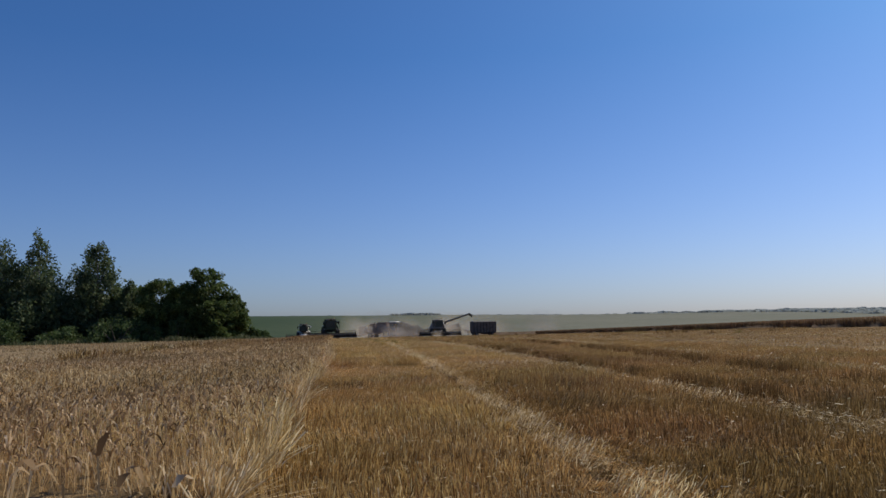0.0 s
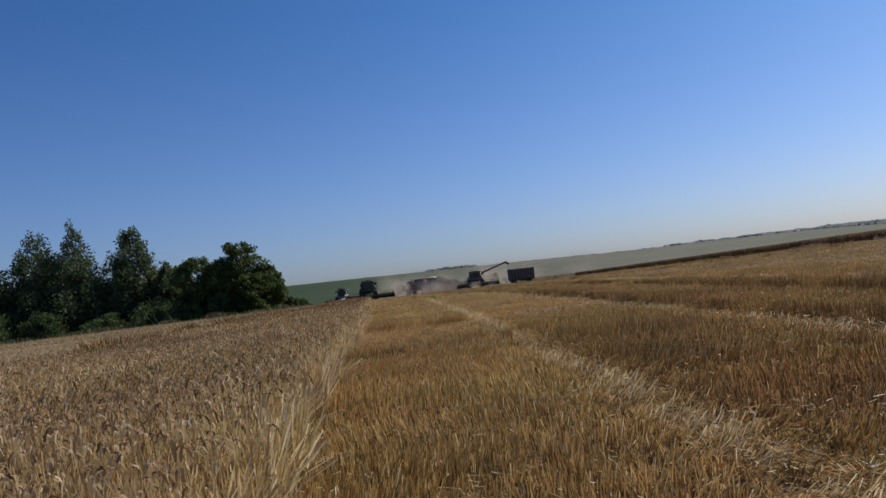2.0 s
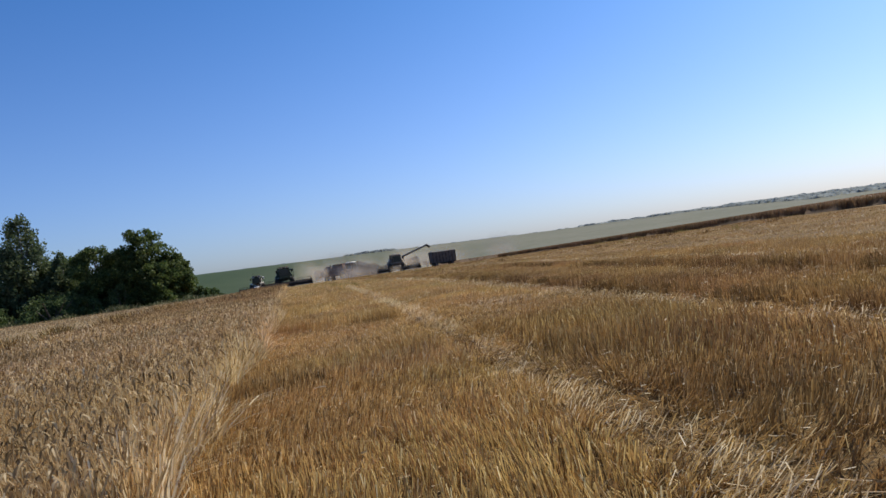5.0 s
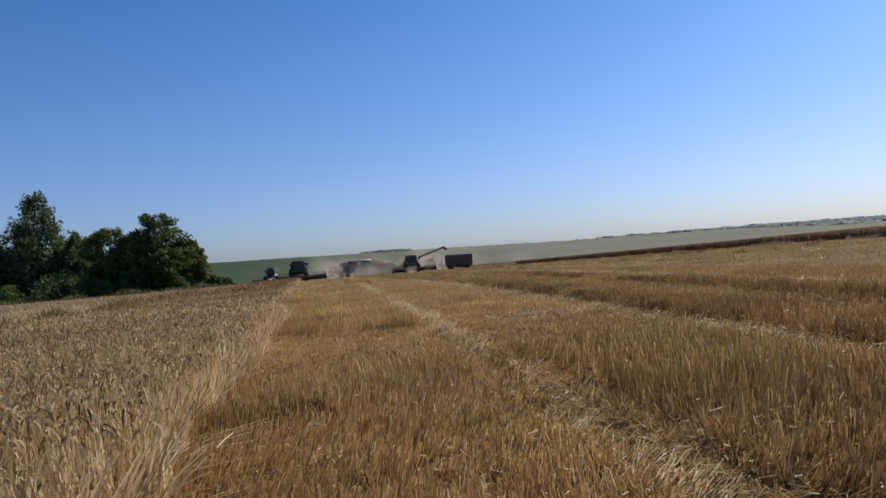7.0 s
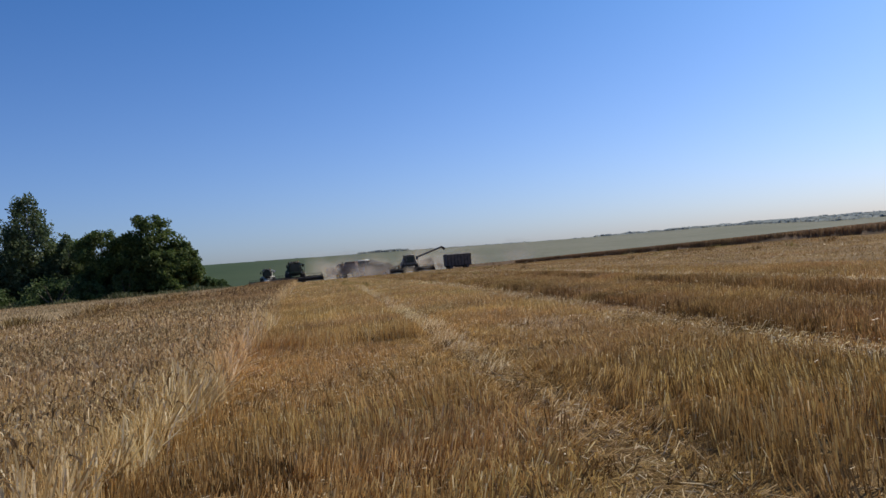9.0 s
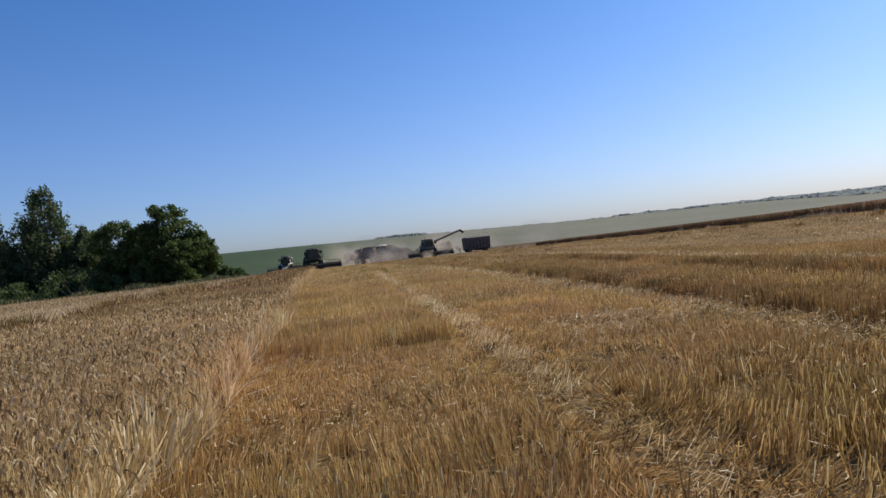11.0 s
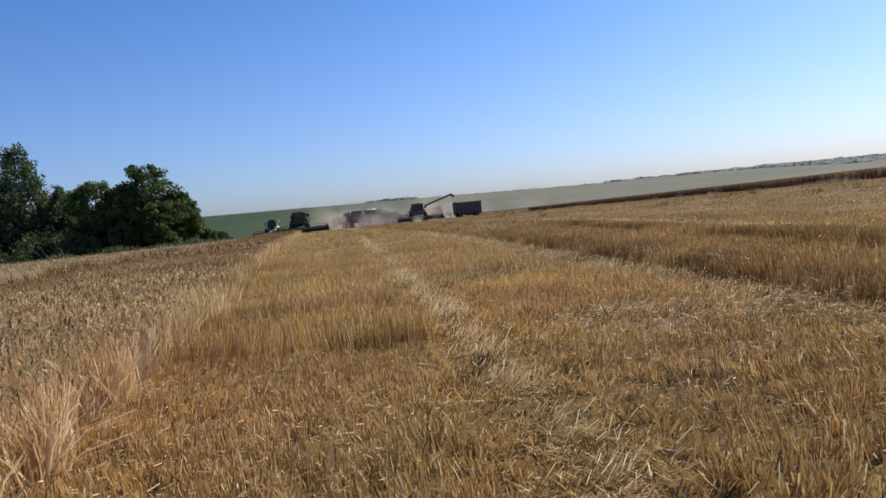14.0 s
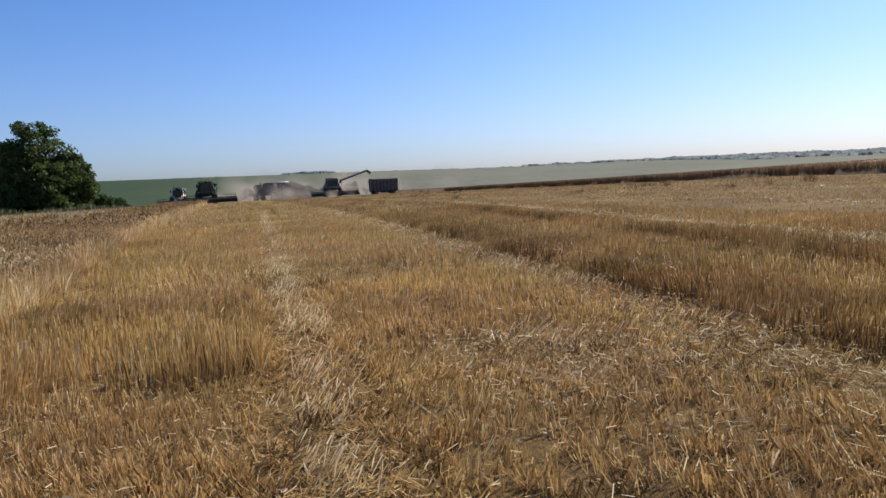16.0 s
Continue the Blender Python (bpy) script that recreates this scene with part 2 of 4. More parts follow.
def vnoise(x, y, size, seed=0):
    """Smooth noise, 0 to 1, with features of about size metres."""
    u, v = np.asarray(x, float) / size, np.asarray(y, float) / size
    iu, iv = np.floor(u).astype(np.int64), np.floor(v).astype(np.int64)
    fu, fv = u - iu, v - iv
    fu, fv = fu * fu * (3 - 2 * fu), fv * fv * (3 - 2 * fv)
    a, b = lattice(iu, iv, seed), lattice(iu + 1, iv, seed)
    c, d = lattice(iu, iv + 1, seed), lattice(iu + 1, iv + 1, seed)
    return (a * (1 - fu) + b * fu) * (1 - fv) + (c * (1 - fu) + d * fu) * fv


# ---- mesh helpers ----
def mesh_from_arrays(name, verts, quads, mats, mat_index=None, smooth=False):
    me = bpy.data.meshes.new(name)
    n, q = len(verts), len(quads)
    me.vertices.add(n)
    me.vertices.foreach_set("co", np.ascontiguousarray(verts, dtype=np.float32).ravel())
    me.loops.add(q * 4)
    me.loops.foreach_set("vertex_index", np.ascontiguousarray(quads, dtype=np.int32).ravel())
    me.polygons.add(q)
    me.polygons.foreach_set("loop_start", np.arange(0, q * 4, 4, dtype=np.int32))
    for m in mats:
        me.materials.append(m)
    if mat_index is not None:
        me.polygons.foreach_set("material_index", np.ascontiguousarray(mat_index, dtype=np.int32))
    if smooth:
        me.polygons.foreach_set("use_smooth", np.ones(q, dtype=bool))
    me.update(calc_edges=True)
    me.validate()
    return me


class Sheaf:
    """Collects ribbons (arrays N x levels x 2 x 3) and sheets into one mesh."""
    def __init__(self):
        self.v, self.q, self.m, self.n = [], [], [], 0

    def ribbons(self, P, mat):
        N, L = P.shape[:2]
        base = self.n + np.arange(N)[:, None] * (2 * L)
        lev = np.arange(L - 1)[None, :] * 2
        a = base + lev
        self.q.append(np.stack([a, a + 1, a + 3, a + 2], -1).reshape(-1, 4))
        self.v.append(P.reshape(-1, 3))
        self.m.append(np.full(N * (L - 1), mat))
        self.n += N * L * 2

    def sheet(self, X, Y, Z, mat, keep=None):
        h, w = X.shape
        idx = self.n + np.arange(h * w).reshape(h, w)
        q = np.stack([idx[:-1, :-1], idx[:-1, 1:], idx[1:, 1:], idx[1:, :-1]], -1)
        q = q[keep[:-1, :-1]] if keep is not None else q.reshape(-1, 4)
        self.q.append(q.reshape(-1, 4))
        self.v.append(np.stack([X, Y, Z], -1).reshape(-1, 3))
        self.m.append(np.full(len(self.q[-1]), mat))
        self.n += h * w

    def build(self, name, mats, smooth=False):
        return new(name, mesh_from_arrays(name, np.concatenate(self.v), np.concatenate(self.q), mats, np.concatenate(self.m), smooth))


rng = np.random.default_rng(7)


def scatter(x0, x1, y0, y1, per_m2, keep=None):
    n = int((x1 - x0) * (y1 - y0) * per_m2)
    x, y = rng.uniform(x0, x1, n), rng.uniform(y0, y1, n)
    if keep is not None:
        k = keep(x, y)
        x, y = x[k], y[k]
    return x, y


def strip(points, width):
    """Ribbons along points (N x L x 3), width N or N x L, turned at random."""
    N, L = points.shape[:2]
    a = rng.uniform(0, math.pi, N)
    side = np.stack([np.cos(a), np.sin(a), np.zeros(N)], -1)[:, None, :]
    w = np.broadcast_to(np.asarray(width, float).reshape(N, -1), (N, L))[..., None] / 2
    return np.stack([points - side * w, points + side * w], 2)


def part(name, bm, material, parent, label="", smooth=False):
    me = bpy.data.meshes.new(name)
    bmesh.ops.recalc_face_normals(bm, faces=bm.faces)
    bm.to_mesh(me)
    bm.free()
    me.materials.append(material)
    if smooth:
        me.polygons.foreach_set("use_smooth", np.ones(len(me.polygons), dtype=bool))
    ob = new(name, me)
    ob.parent = parent
    if label:
        tagged(ob, label)
    return ob


def box_bm(x0, y0, z0, x1, y1, z1, bevel=0.03, bm=None, taper=None):
    """A bevelled box; taper: (top x scale, top y scale)."""
    out = bm if bm is not None else bmesh.new()
    m = Matrix.Translation(((x0 + x1) / 2, (y0 + y1) / 2, (z0 + z1) / 2)) @ Matrix.Diagonal((x1 - x0, y1 - y0, z1 - z0, 1))
    vs = bmesh.ops.create_cube(out, size=1, matrix=m)["verts"]
    if taper:
        for v in vs:
            if v.co.z > (z0 + z1) / 2:
                v.co.x = (x0 + x1) / 2 + (v.co.x - (x0 + x1) / 2) * taper[0]
                v.co.y = (y0 + y1) / 2 + (v.co.y - (y0 + y1) / 2) * taper[1]
    if bevel:
        es = list({e for v in vs for e in v.link_edges})
        bmesh.ops.bevel(out, geom=es, offset=bevel, segments=2, affect="EDGES")
    return out


def tube_bm(a, b, r0, r1=None, seg=12, bm=None):
    out = bm if bm is not None else bmesh.new()
    a, b = Vector(a), Vector(b)
    m = Matrix.Translation((a + b) / 2) @ (b - a).to_track_quat("Z", "Y").to_matrix().to_4x4()
    bmesh.ops.create_cone(out, cap_ends=True, segments=seg, radius1=r0, radius2=r0 if r1 is None else r1, depth=(b - a).length, matrix=m)
    return out


def lathe_bm(profile, seg=28):
    """A body of revolution about x from (x, r) pairs, closed along the profile."""
    bm = bmesh.new()
    rings = []
    for i in range(seg):
        a = 2 * math.pi * i / seg
        rings.append([bm.verts.new((px, r * math.cos(a), r * math.sin(a))) for px, r in profile])
    for i in range(seg):
        p, q = rings[i], rings[(i + 1) % seg]
        for j in range(len(profile)):
            k = (j + 1) % len(profile)
            bm.faces.new((p[j], p[k], q[k], q[j]))
    return bm

# ---- ground: one sheet to the horizon ----
rad = np.concatenate([np.arange(0.5, 60, 0.75), np.arange(60, 260, 4), np.geomspace(260, 4600, 60)])
ang = np.radians(np.arange(0, 361, 1.5))
RR, AA = np.meshgrid(rad, ang, indexing="ij")
GX, GY = RR * np.sin(AA) + 1.0, RR * np.cos(AA) + 10.0
g = Sheaf()
g.sheet(GX, GY, land(GX, GY), 0)
cx = (GX[:-1, :-1] + GX[1:, 1:]) / 2
cy = (GY[:-1, :-1] + GY[1:, 1:]) / 2
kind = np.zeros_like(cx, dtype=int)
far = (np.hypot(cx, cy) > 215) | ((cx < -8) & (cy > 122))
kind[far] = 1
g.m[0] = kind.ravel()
ground = g.build("ground", [SOIL, GREEN_HAZE], True)
tagged(ground, "harvested field with brown soil and straw, green hills beyond greyed by painted haze", "ground", kind="structure")
# the small middle of the sheet
bm = bmesh.new()
ring = [bm.verts.new((0.52 * math.sin(a) + 1.0, 0.52 * math.cos(a) + 10.0, float(land(0.52 * math.sin(a) + 1.0, 0.52 * math.cos(a) + 10.0)) + 0.002)) for a in ang[:-1]]
bm.faces.new(ring)
part("ground_patch", bm, SOIL, ground)

# ---- far woods along the ridge ----
w = Sheaf()
n_w = 6100
waz = np.concatenate([rng.uniform(-25, 62, 5200), rng.uniform(4.0, 7.6, 900)])
line = np.where(waz < 4, 0.12, np.where(waz < 7.6, 0.55, np.where(waz < 22, 0.16, 0.36)))
wd = rng.uniform(880, 930, n_w)
wh = line * rng.uniform(3, 6, n_w) * np.where((waz > 4) & (waz < 7.6), 0.8 + 0.35 * vnoise(waz, waz * 0, 0.5, 3), 0.5 + vnoise(waz, waz * 0, 0.7, 3))
wx, wy = wd * np.sin(np.radians(waz)), wd * np.cos(np.radians(waz))
wz = land(wx, wy)
zz = np.where((waz > 4) & (waz < 7.6), rng.uniform(0.7, 1, n_w), rng.uniform(0, 1, n_w)) * wh
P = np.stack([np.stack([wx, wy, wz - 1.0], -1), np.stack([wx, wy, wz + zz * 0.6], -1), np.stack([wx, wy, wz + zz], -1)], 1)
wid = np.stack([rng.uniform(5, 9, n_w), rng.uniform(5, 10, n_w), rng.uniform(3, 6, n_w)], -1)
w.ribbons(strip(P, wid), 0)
# woodland down the slope at the far end of the ridge
n_w = 6500
waz = 24 + 40 * rng.uniform(0, 1, n_w) ** 0.9
deep = np.clip((waz - 24) / 14, 0, 1) * 190 * (0.6 + 0.6 * vnoise(waz, waz * 0, 3.0, 5))
wd = 915 - deep * rng.uniform(0, 1, n_w)
wx, wy = wd * np.sin(np.radians(waz)), wd * np.cos(np.radians(waz))
wz = land(wx, wy)
zz = rng.uniform(0.9, 2.6, n_w) * (0.5 + vnoise(waz, wd / 60, 0.6, 6))
P = np.stack([np.stack([wx, wy, wz - 1.0], -1), np.stack([wx, wy, wz + zz * 0.6], -1), np.stack([wx, wy, wz + zz], -1)], 1)
wid = np.stack([rng.uniform(5, 9, n_w), rng.uniform(5, 10, n_w), rng.uniform(2, 4, n_w)], -1)
w.ribbons(strip(P, wid), 0)
tagged(w.build("distant_woods", [HAZE_WOODS]), "hazy grey-green woods lining the far hilltop", "woods", kind="stuff")

# ---- trees ----
def leaf_quads(centres, size):
    """Flat leaves of random turn round the centres (N x 3)."""
    N = len(centres)
    u = rng.normal(size=(N, 3))
    u /= np.linalg.norm(u, axis=1)[:, None]
    t = rng.normal(size=(N, 3))
    v = np.cross(u, t)
    v /= np.linalg.norm(v, axis=1)[:, None]
    s = size * rng.uniform(0.6, 1.3, N)[:, None]
    a, b = centres - u * s * 0.7, centres + u * s * 0.7
    return np.stack([np.stack([a - v * s * 0.42, a + v * s * 0.3], 1), np.stack([b - v * s * 0.25, b + v * s * 0.38], 1)], 1)


def tree(name, x, y, top, width, shape, leaf, bark, label, category, leaves=5200, size=0.26):
    """Trunk with limbs, and a crown of leaf clumps. shape: birch (tall, ragged), spire (a birch that tapers more), round, bush."""
    power = 0.85 if shape == "spire" else 0.5
    shape = "birch" if shape == "spire" else shape
    z0 = float(land(x, y)) - 0.05
    H = top - z0
    root = new(name)
    root.location = (x, y, z0)
    lean = rng.normal(0, 0.02, 2) * H
    bm = bmesh.new()
    rt = H * (0.012 if shape == "birch" else 0.024)
    spine = [Vector((lean[0] * k * k, lean[1] * k * k, H * k * (0.93 if shape == "birch" else 0.75))) for k in (0, 0.25, 0.5, 0.75, 1)]
    if shape == "bush":
        for i in range(6):
            a = i * 1.05 + rng.uniform(0, 0.5)
            d = width * 0.35
            tube_bm((0, 0, 0), (d * math.cos(a), d * math.sin(a), H * 0.7), rt * 1.2, rt * 0.3, 6, bm)
    else:
        for i in range(4):
            tube_bm(spine[i], spine[i + 1], rt * (1 - i * 0.22), rt * (0.78 - i * 0.22) + 0.01, 8, bm)
    n_cl = {"birch": 150, "round": 130, "bush": 40}[shape]
    k = rng.uniform(0, 1, n_cl)
    a = rng.uniform(0, 2 * math.pi, n_cl)
    if shape == "birch":
        h = rng.uniform(0.08, 0.98, n_cl * 6)
        prof = np.clip(1.0 - (h - 0.22) / 0.80, 0.03, 1) ** power * (0.7 + 0.3 * np.clip(h / 0.22, 0, 1))
        pick = rng.choice(n_cl * 6, n_cl, replace=False, p=(prof + 0.12) / (prof + 0.12).sum())
        h, prof = h[pick], prof[pick]
        rr = prof * width / 2 * np.sqrt(rng.uniform(0.15, 1, n_cl)) * rng.uniform(0.75, 1.12, n_cl)
        cr = width * 0.12 * (0.22 + 0.9 * prof)
    elif shape == "round":
        h = 0.08 + 0.86 * k
        prof = np.sqrt(np.clip(1 - ((h - 0.42) / 0.56) ** 2, 0.03, 1))
        rr = prof * width / 2 * np.sqrt(rng.uniform(0.2, 1, n_cl)) * rng.uniform(0.75, 1.08, n_cl)
        cr = width * 0.115 * (0.6 + 0.6 * prof)
    else:
        h = 0.10 + 0.75 * k
        prof = np.sqrt(np.clip(1 - ((h - 0.25) / 0.72) ** 2, 0.05, 1))
        rr = prof * width / 2 * np.sqrt(rng.uniform(0.1, 1, n_cl))
        cr = width * 0.15 * np.ones(n_cl)
    cr = cr * rng.uniform(0.6, 1.35, n_cl)
    C = np.stack([rr * np.cos(a) + lean[0] * h * h, rr * np.sin(a) + lean[1] * h * h, h * H], -1)
    if shape != "bush":
        for i in range(0, n_cl, 3):
            f = max(0.08, h[i] - 0.16 - 0.1 * rr[i] / width)
            tube_bm((lean[0] * f * f, lean[1] * f * f, f * H * 0.92), C[i], rt * 0.35 * (1.1 - f), 0.02, 5, bm)
    part("trunk", bm, bark, root, "pale birch trunk" if shape == "birch" else "")
    share = rng.choice(n_cl, leaves, p=cr ** 2 / (cr ** 2).sum())
    d = rng.normal(size=(leaves, 3))
    d /= np.linalg.norm(d, axis=1)[:, None]
    d *= (rng.uniform(0.0, 1, leaves) ** 0.45 * cr[share])[:, None]
    d[:, 2] *= 0.8 if shape != "birch" else 1.45
    L = C[share] + d
    L[:, 2] = np.maximum(L[:, 2], 0.15)
    s = Sheaf()
    s.ribbons(leaf_quads(L, size), 0)
    crown = s.build("crown", [leaf])
    crown.parent = root
    return tagged(root, label, category, "trees at the field edge")


TREES = [
    (-63, 113, 15.8, 11, "birch"), (-56.5, 115, 16.6, 10, "spire"), (-50.4, 117, 16.4, 11, "birch"), (-44.6, 116.8, 18.0, 11.0, "spire"), (-36.7, 119.3, 16.4, 9.0, "birch"),
    (-31.4, 118, 10.6, 6.4, "spire"), (-26.4, 115, 10.0, 8.4, "round"), (-19.8, 114.2, 12.0, 7.2, "round"), (-22.4, 113.6, 9.6, 7.0, "round"), (-16.6, 114.8, 7.6, 5.6, "round"),
    (-60, 121, 14.5, 10, "birch"), (-53.5, 122, 14, 10, "birch"), (-67, 117, 14.5, 10, "birch"), (-47.5, 124, 14, 10, "birch"), (-41, 124, 13.5, 9, "birch"), (-23.5, 119, 8.6, 8.5, "round"), (-33, 122, 9.5, 9, "round"), (-18.3, 112.2, 6.6, 6.0, "round"),
]
for tx, ty, tt, tw, ts in TREES:
    if ts in ("birch", "spire"):
        tree("birch_tree", tx, ty, tt, tw, ts, BIRCH, BIRCH_BARK, "tall grey-green birch with a ragged crown beside the wheat", "tree", 8500 if ty > 120 else 14000, 0.245)
    else:
        tree("oak_tree", tx, ty, tt, tw, ts, OAK, BARK, "broad dark green tree with a dense rounded crown", "tree", 14000, 0.22)
for tx, ty, tt, tw in ((-30.8, 108.5, 4.3, 7.5), (-22.8, 110.5, 4.6, 3.6), (-26.4, 109.5, 3.3, 3.4), (-13.4, 117, 2.8, 2.6), (-11.6, 118, 2.2, 2.0), (-47, 109.5, 4.5, 6), (-53, 110, 5.0, 6.5), (-60, 108, 4.5, 7), (-39.5, 111, 3.5, 5)):
    tree("bush", tx, ty, tt, tw, "bush", BUSH, BARK, "leafy green bush under the trees at the crop's edge", "bush", 3200, 0.17)

# tall weeds along the foot of the trees
x, y = scatter(-72, -9, 101.5, 109, 16)
k = vnoise(x, y, 2.2, 9)
x, y, k = x[k > 0.42], y[k > 0.42], k[k > 0.42]
n = len(x)
z = land(x, y)
h = (0.1 + 1.1 * k) * rng.uniform(0.7, 1.2, n)
P = np.stack([np.stack([x, y, z], -1), np.stack([x + rng.normal(0, 0.06, n), y, z + h * 0.6], -1), np.stack([x + rng.normal(0, 0.15, n), y, z + h], -1)], 1)
s = Sheaf()
s.ribbons(strip(P, np.stack([0.12 + 0 * h, 0.16 + 0 * h, 0.04 + 0 * h], -1)), 0)
tagged(s.build("weeds", [WEED]), "tall grey-green weeds in front of the trees", "weeds", kind="stuff")


# ---- machines ----
def wheel(parent, x, y, r, width, rim_mat):
    t = part("wheel", lathe_bm([(-width / 2 * 0.8, r * 0.55), (-width / 2, r * 0.7), (-width / 2 * 0.95, r * 0.93), (-width / 2 * 0.7, r), (width / 2 * 0.7, r), (width / 2 * 0.95, r * 0.93), (width / 2, r * 0.7), (width / 2 * 0.8, r * 0.55)]), RUBBER, parent, "dusty black rubber tyre", True)
    t.location = (x, y, r - 0.03)
    part("rim", lathe_bm([(-width * 0.3, 0.02), (-width * 0.3, r * 0.3), (-width * 0.4, r * 0.57), (width * 0.4, r * 0.57), (width * 0.3, r * 0.3), (width * 0.3, 0.02)], 20), rim_mat, t)
    lug = bmesh.new()
    for i in range(22):
        a = 2 * math.pi * i / 22
        sgn = 1 if i % 2 else -1
        m = Matrix.Rotation(a, 4, "X") @ Matrix.Translation((sgn * width * 0.22, 0, r * 1.0)) @ Matrix.Rotation(sgn * 0.6, 4, "Z")
        bmesh.ops.create_cube(lug, size=1, matrix=m @ Matrix.Diagonal((width * 0.5, 0.07, 0.07, 1)))
    part("tread", lug, RUBBER, t)
    return t


def combine(name, x, y, turn, body_mat, rim_mat, roof_mat, label, auger_out=False, header=9.0, rounded=False):
    """A combine harvester; its front looks along -y before the turn."""
    root = new(name)
    root.matrix_world = Matrix.Translation((x, y, float(land(x, y)))) @ Matrix.Rotation(radians(turn), 4, "Z")
    part("body", box_bm(-1.5, 1.1, 1.0, 1.5, 6.6, 2.5, 0.4 if rounded else 0.16, taper=(0.94, 0.96)), body_mat, root, smooth=rounded)
    for sx in (-1, 1):
        for y0, y1 in ((2.6, 4.4), (4.5, 6.3)):
            part("side_panel", box_bm(sx * 1.51 - 0.03, y0, 1.3, sx * 1.51 + 0.03, y1, 2.2, 0.025), body_mat, root)
    part("engine_hood", box_bm(-1.2, 4.6, 2.4, 1.2, 7.0, 3.15, 0.2, taper=(0.85, 0.85)), body_mat, root)
    part("straw_hood", box_bm(-1.15, 6.4, 1.1, 1.15, 8.1, 2.4, 0.15, taper=(0.9, 0.7)), body_mat, root)
    tank = part("grain_tank", box_bm(-1.3, 1.6, 2.4, 1.3, 4.6, 3.3, 0.35 if rounded else 0.1, taper=(0.8, 0.95)), body_mat, root, smooth=rounded)
    part("tank_extension", box_bm(-1.0, 1.9, 3.25, 1.0, 4.3, 3.6, 0.04, taper=(1.1, 1.06)), body_mat, tank)
    cab = part("cab", box_bm(-1.0, -0.55, 1.65, 1.0, 1.2, 3.5, 0.38 if rounded else 0.1, taper=(0.86, 0.96)), BLACK if rounded else body_mat, root, "glazed driver's cab with slim posts", rounded)
    screen = box_bm(-0.78, -0.62, 2.05, 0.78, -0.5, 3.3, 0.05, taper=(0.86, 1.0))
    part("windscreen", screen, GLASS, cab, "dark reflecting glass")
    for sx in (-1, 1):
        part("side_window", box_bm(sx * 0.95 - 0.05, -0.25, 2.1, sx * 0.95 + 0.05, 0.95, 3.2, 0.02), GLASS, cab)
        part("post", tube_bm((sx * 0.93, -0.6, 1.9), (sx * 0.80, -0.6, 3.45), 0.045, seg=6), BLACK, cab)
        m = part("mirror", tube_bm((sx * 0.85, -0.5, 3.3), (sx * 1.32, -0.8, 3.25), 0.03, seg=6), BLACK, cab)
        part("mirror_glass", box_bm(sx * 1.34 - 0.12, -0.86, 2.65, sx * 1.34 + 0.12, -0.78, 3.2, 0.03), BLACK, m)
    part("wiper", tube_bm((0.0, -0.65, 2.1), (0.35, -0.66, 2.9), 0.015, seg=5), BLACK, cab)
    roof = part("roof", box_bm(-0.98, -0.9, 3.46, 0.98, 1.3, 3.74, 0.13, taper=(0.84, 0.86)), roof_mat, root, "pale cab roof" if roof_mat is WHITE_PAINT else "", True)
    for sx in (-0.72, -0.34, 0.34, 0.72):
        part("work_light", box_bm(sx - 0.12, -0.93, 3.48, sx + 0.12, -0.84, 3.62, 0.02), LAMP_GLASS, roof)
    part("beacon", tube_bm((0.7, 0.6, 3.7), (0.7, 0.6, 3.95), 0.07, 0.05, 8), YELLOW, roof)
    part("aerial", tube_bm((-0.7, 0.5, 3.7), (-0.74, 0.55, 4.5), 0.018, 0.008, 5), BLACK, roof)
    part("exhaust", tube_bm((-0.9, 5.0, 3.0), (-0.9, 5.0, 3.75), 0.09, seg=10), BLACK, root)
    for sx in (-1.15, 1.15):
        part("headlight", tube_bm((sx, 1.06, 1.85), (sx, 0.98, 1.85), 0.12, 0.11, 12), LAMP_GLASS, root)
    feeder = bmesh.new()
    box_bm(-0.75, -2.0, 0.9, 0.75, 1.3, 1.6, 0.05, feeder)
    for v in feeder.verts:
        v.co.z -= max(0.0, (0.6 - v.co.y)) * 0.22
    part("feeder_house", feeder, body_mat, root)
    for sx in (-1.38, 1.38):
        wheel(root, sx, 1.55, 0.92, 0.72, rim_mat)
        wheel(root, sx * 0.93, 6.0, 0.62, 0.45, rim_mat)
    part("axle", box_bm(-1.3, 1.35, 0.75, 1.3, 1.75, 1.1, 0.04), BLACK, root)
    part("rear_axle", box_bm(-1.2, 5.85, 0.5, 1.2, 6.15, 0.75, 0.04), BLACK, root)
    lad = bmesh.new()
    for sy in (0.1, 0.6):
        tube_bm((1.75, sy, 0.5), (1.35, sy, 1.85), 0.025, seg=6, bm=lad)
    for i in range(5):
        f = i / 4
        box_bm(1.70 - 0.36 * f, 0.1, 0.55 + 1.25 * f, 1.78 - 0.36 * f, 0.6, 0.59 + 1.25 * f, 0, lad)
    part("ladder", lad, BLACK, root)
    rail = bmesh.new()
    for p, q in (((1.05, -0.3, 1.8), (1.65, -0.3, 1.8)), ((1.65, -0.3, 1.8), (1.65, 1.0, 1.8)), ((1.65, -0.3, 2.7), (1.65, 1.0, 2.7)), ((1.65, -0.3, 1.8), (1.65, -0.3, 2.7)), ((1.65, 1.0, 1.8), (1.65, 1.0, 2.7))):
        tube_bm(p, q, 0.025, seg=6, bm=rail)
    part("railing", rail, BLACK, root)
    # header with its reel
    half = header / 2
    head = part("header", box_bm(-half, -2.35, 0.38, half, -2.15, 0.86, 0.03), HEADER, root, "wide cutting header")
    part("header_floor", box_bm(-half, -3.35, 0.22, half, -2.1, 0.40, 0.03), BLACK, head)
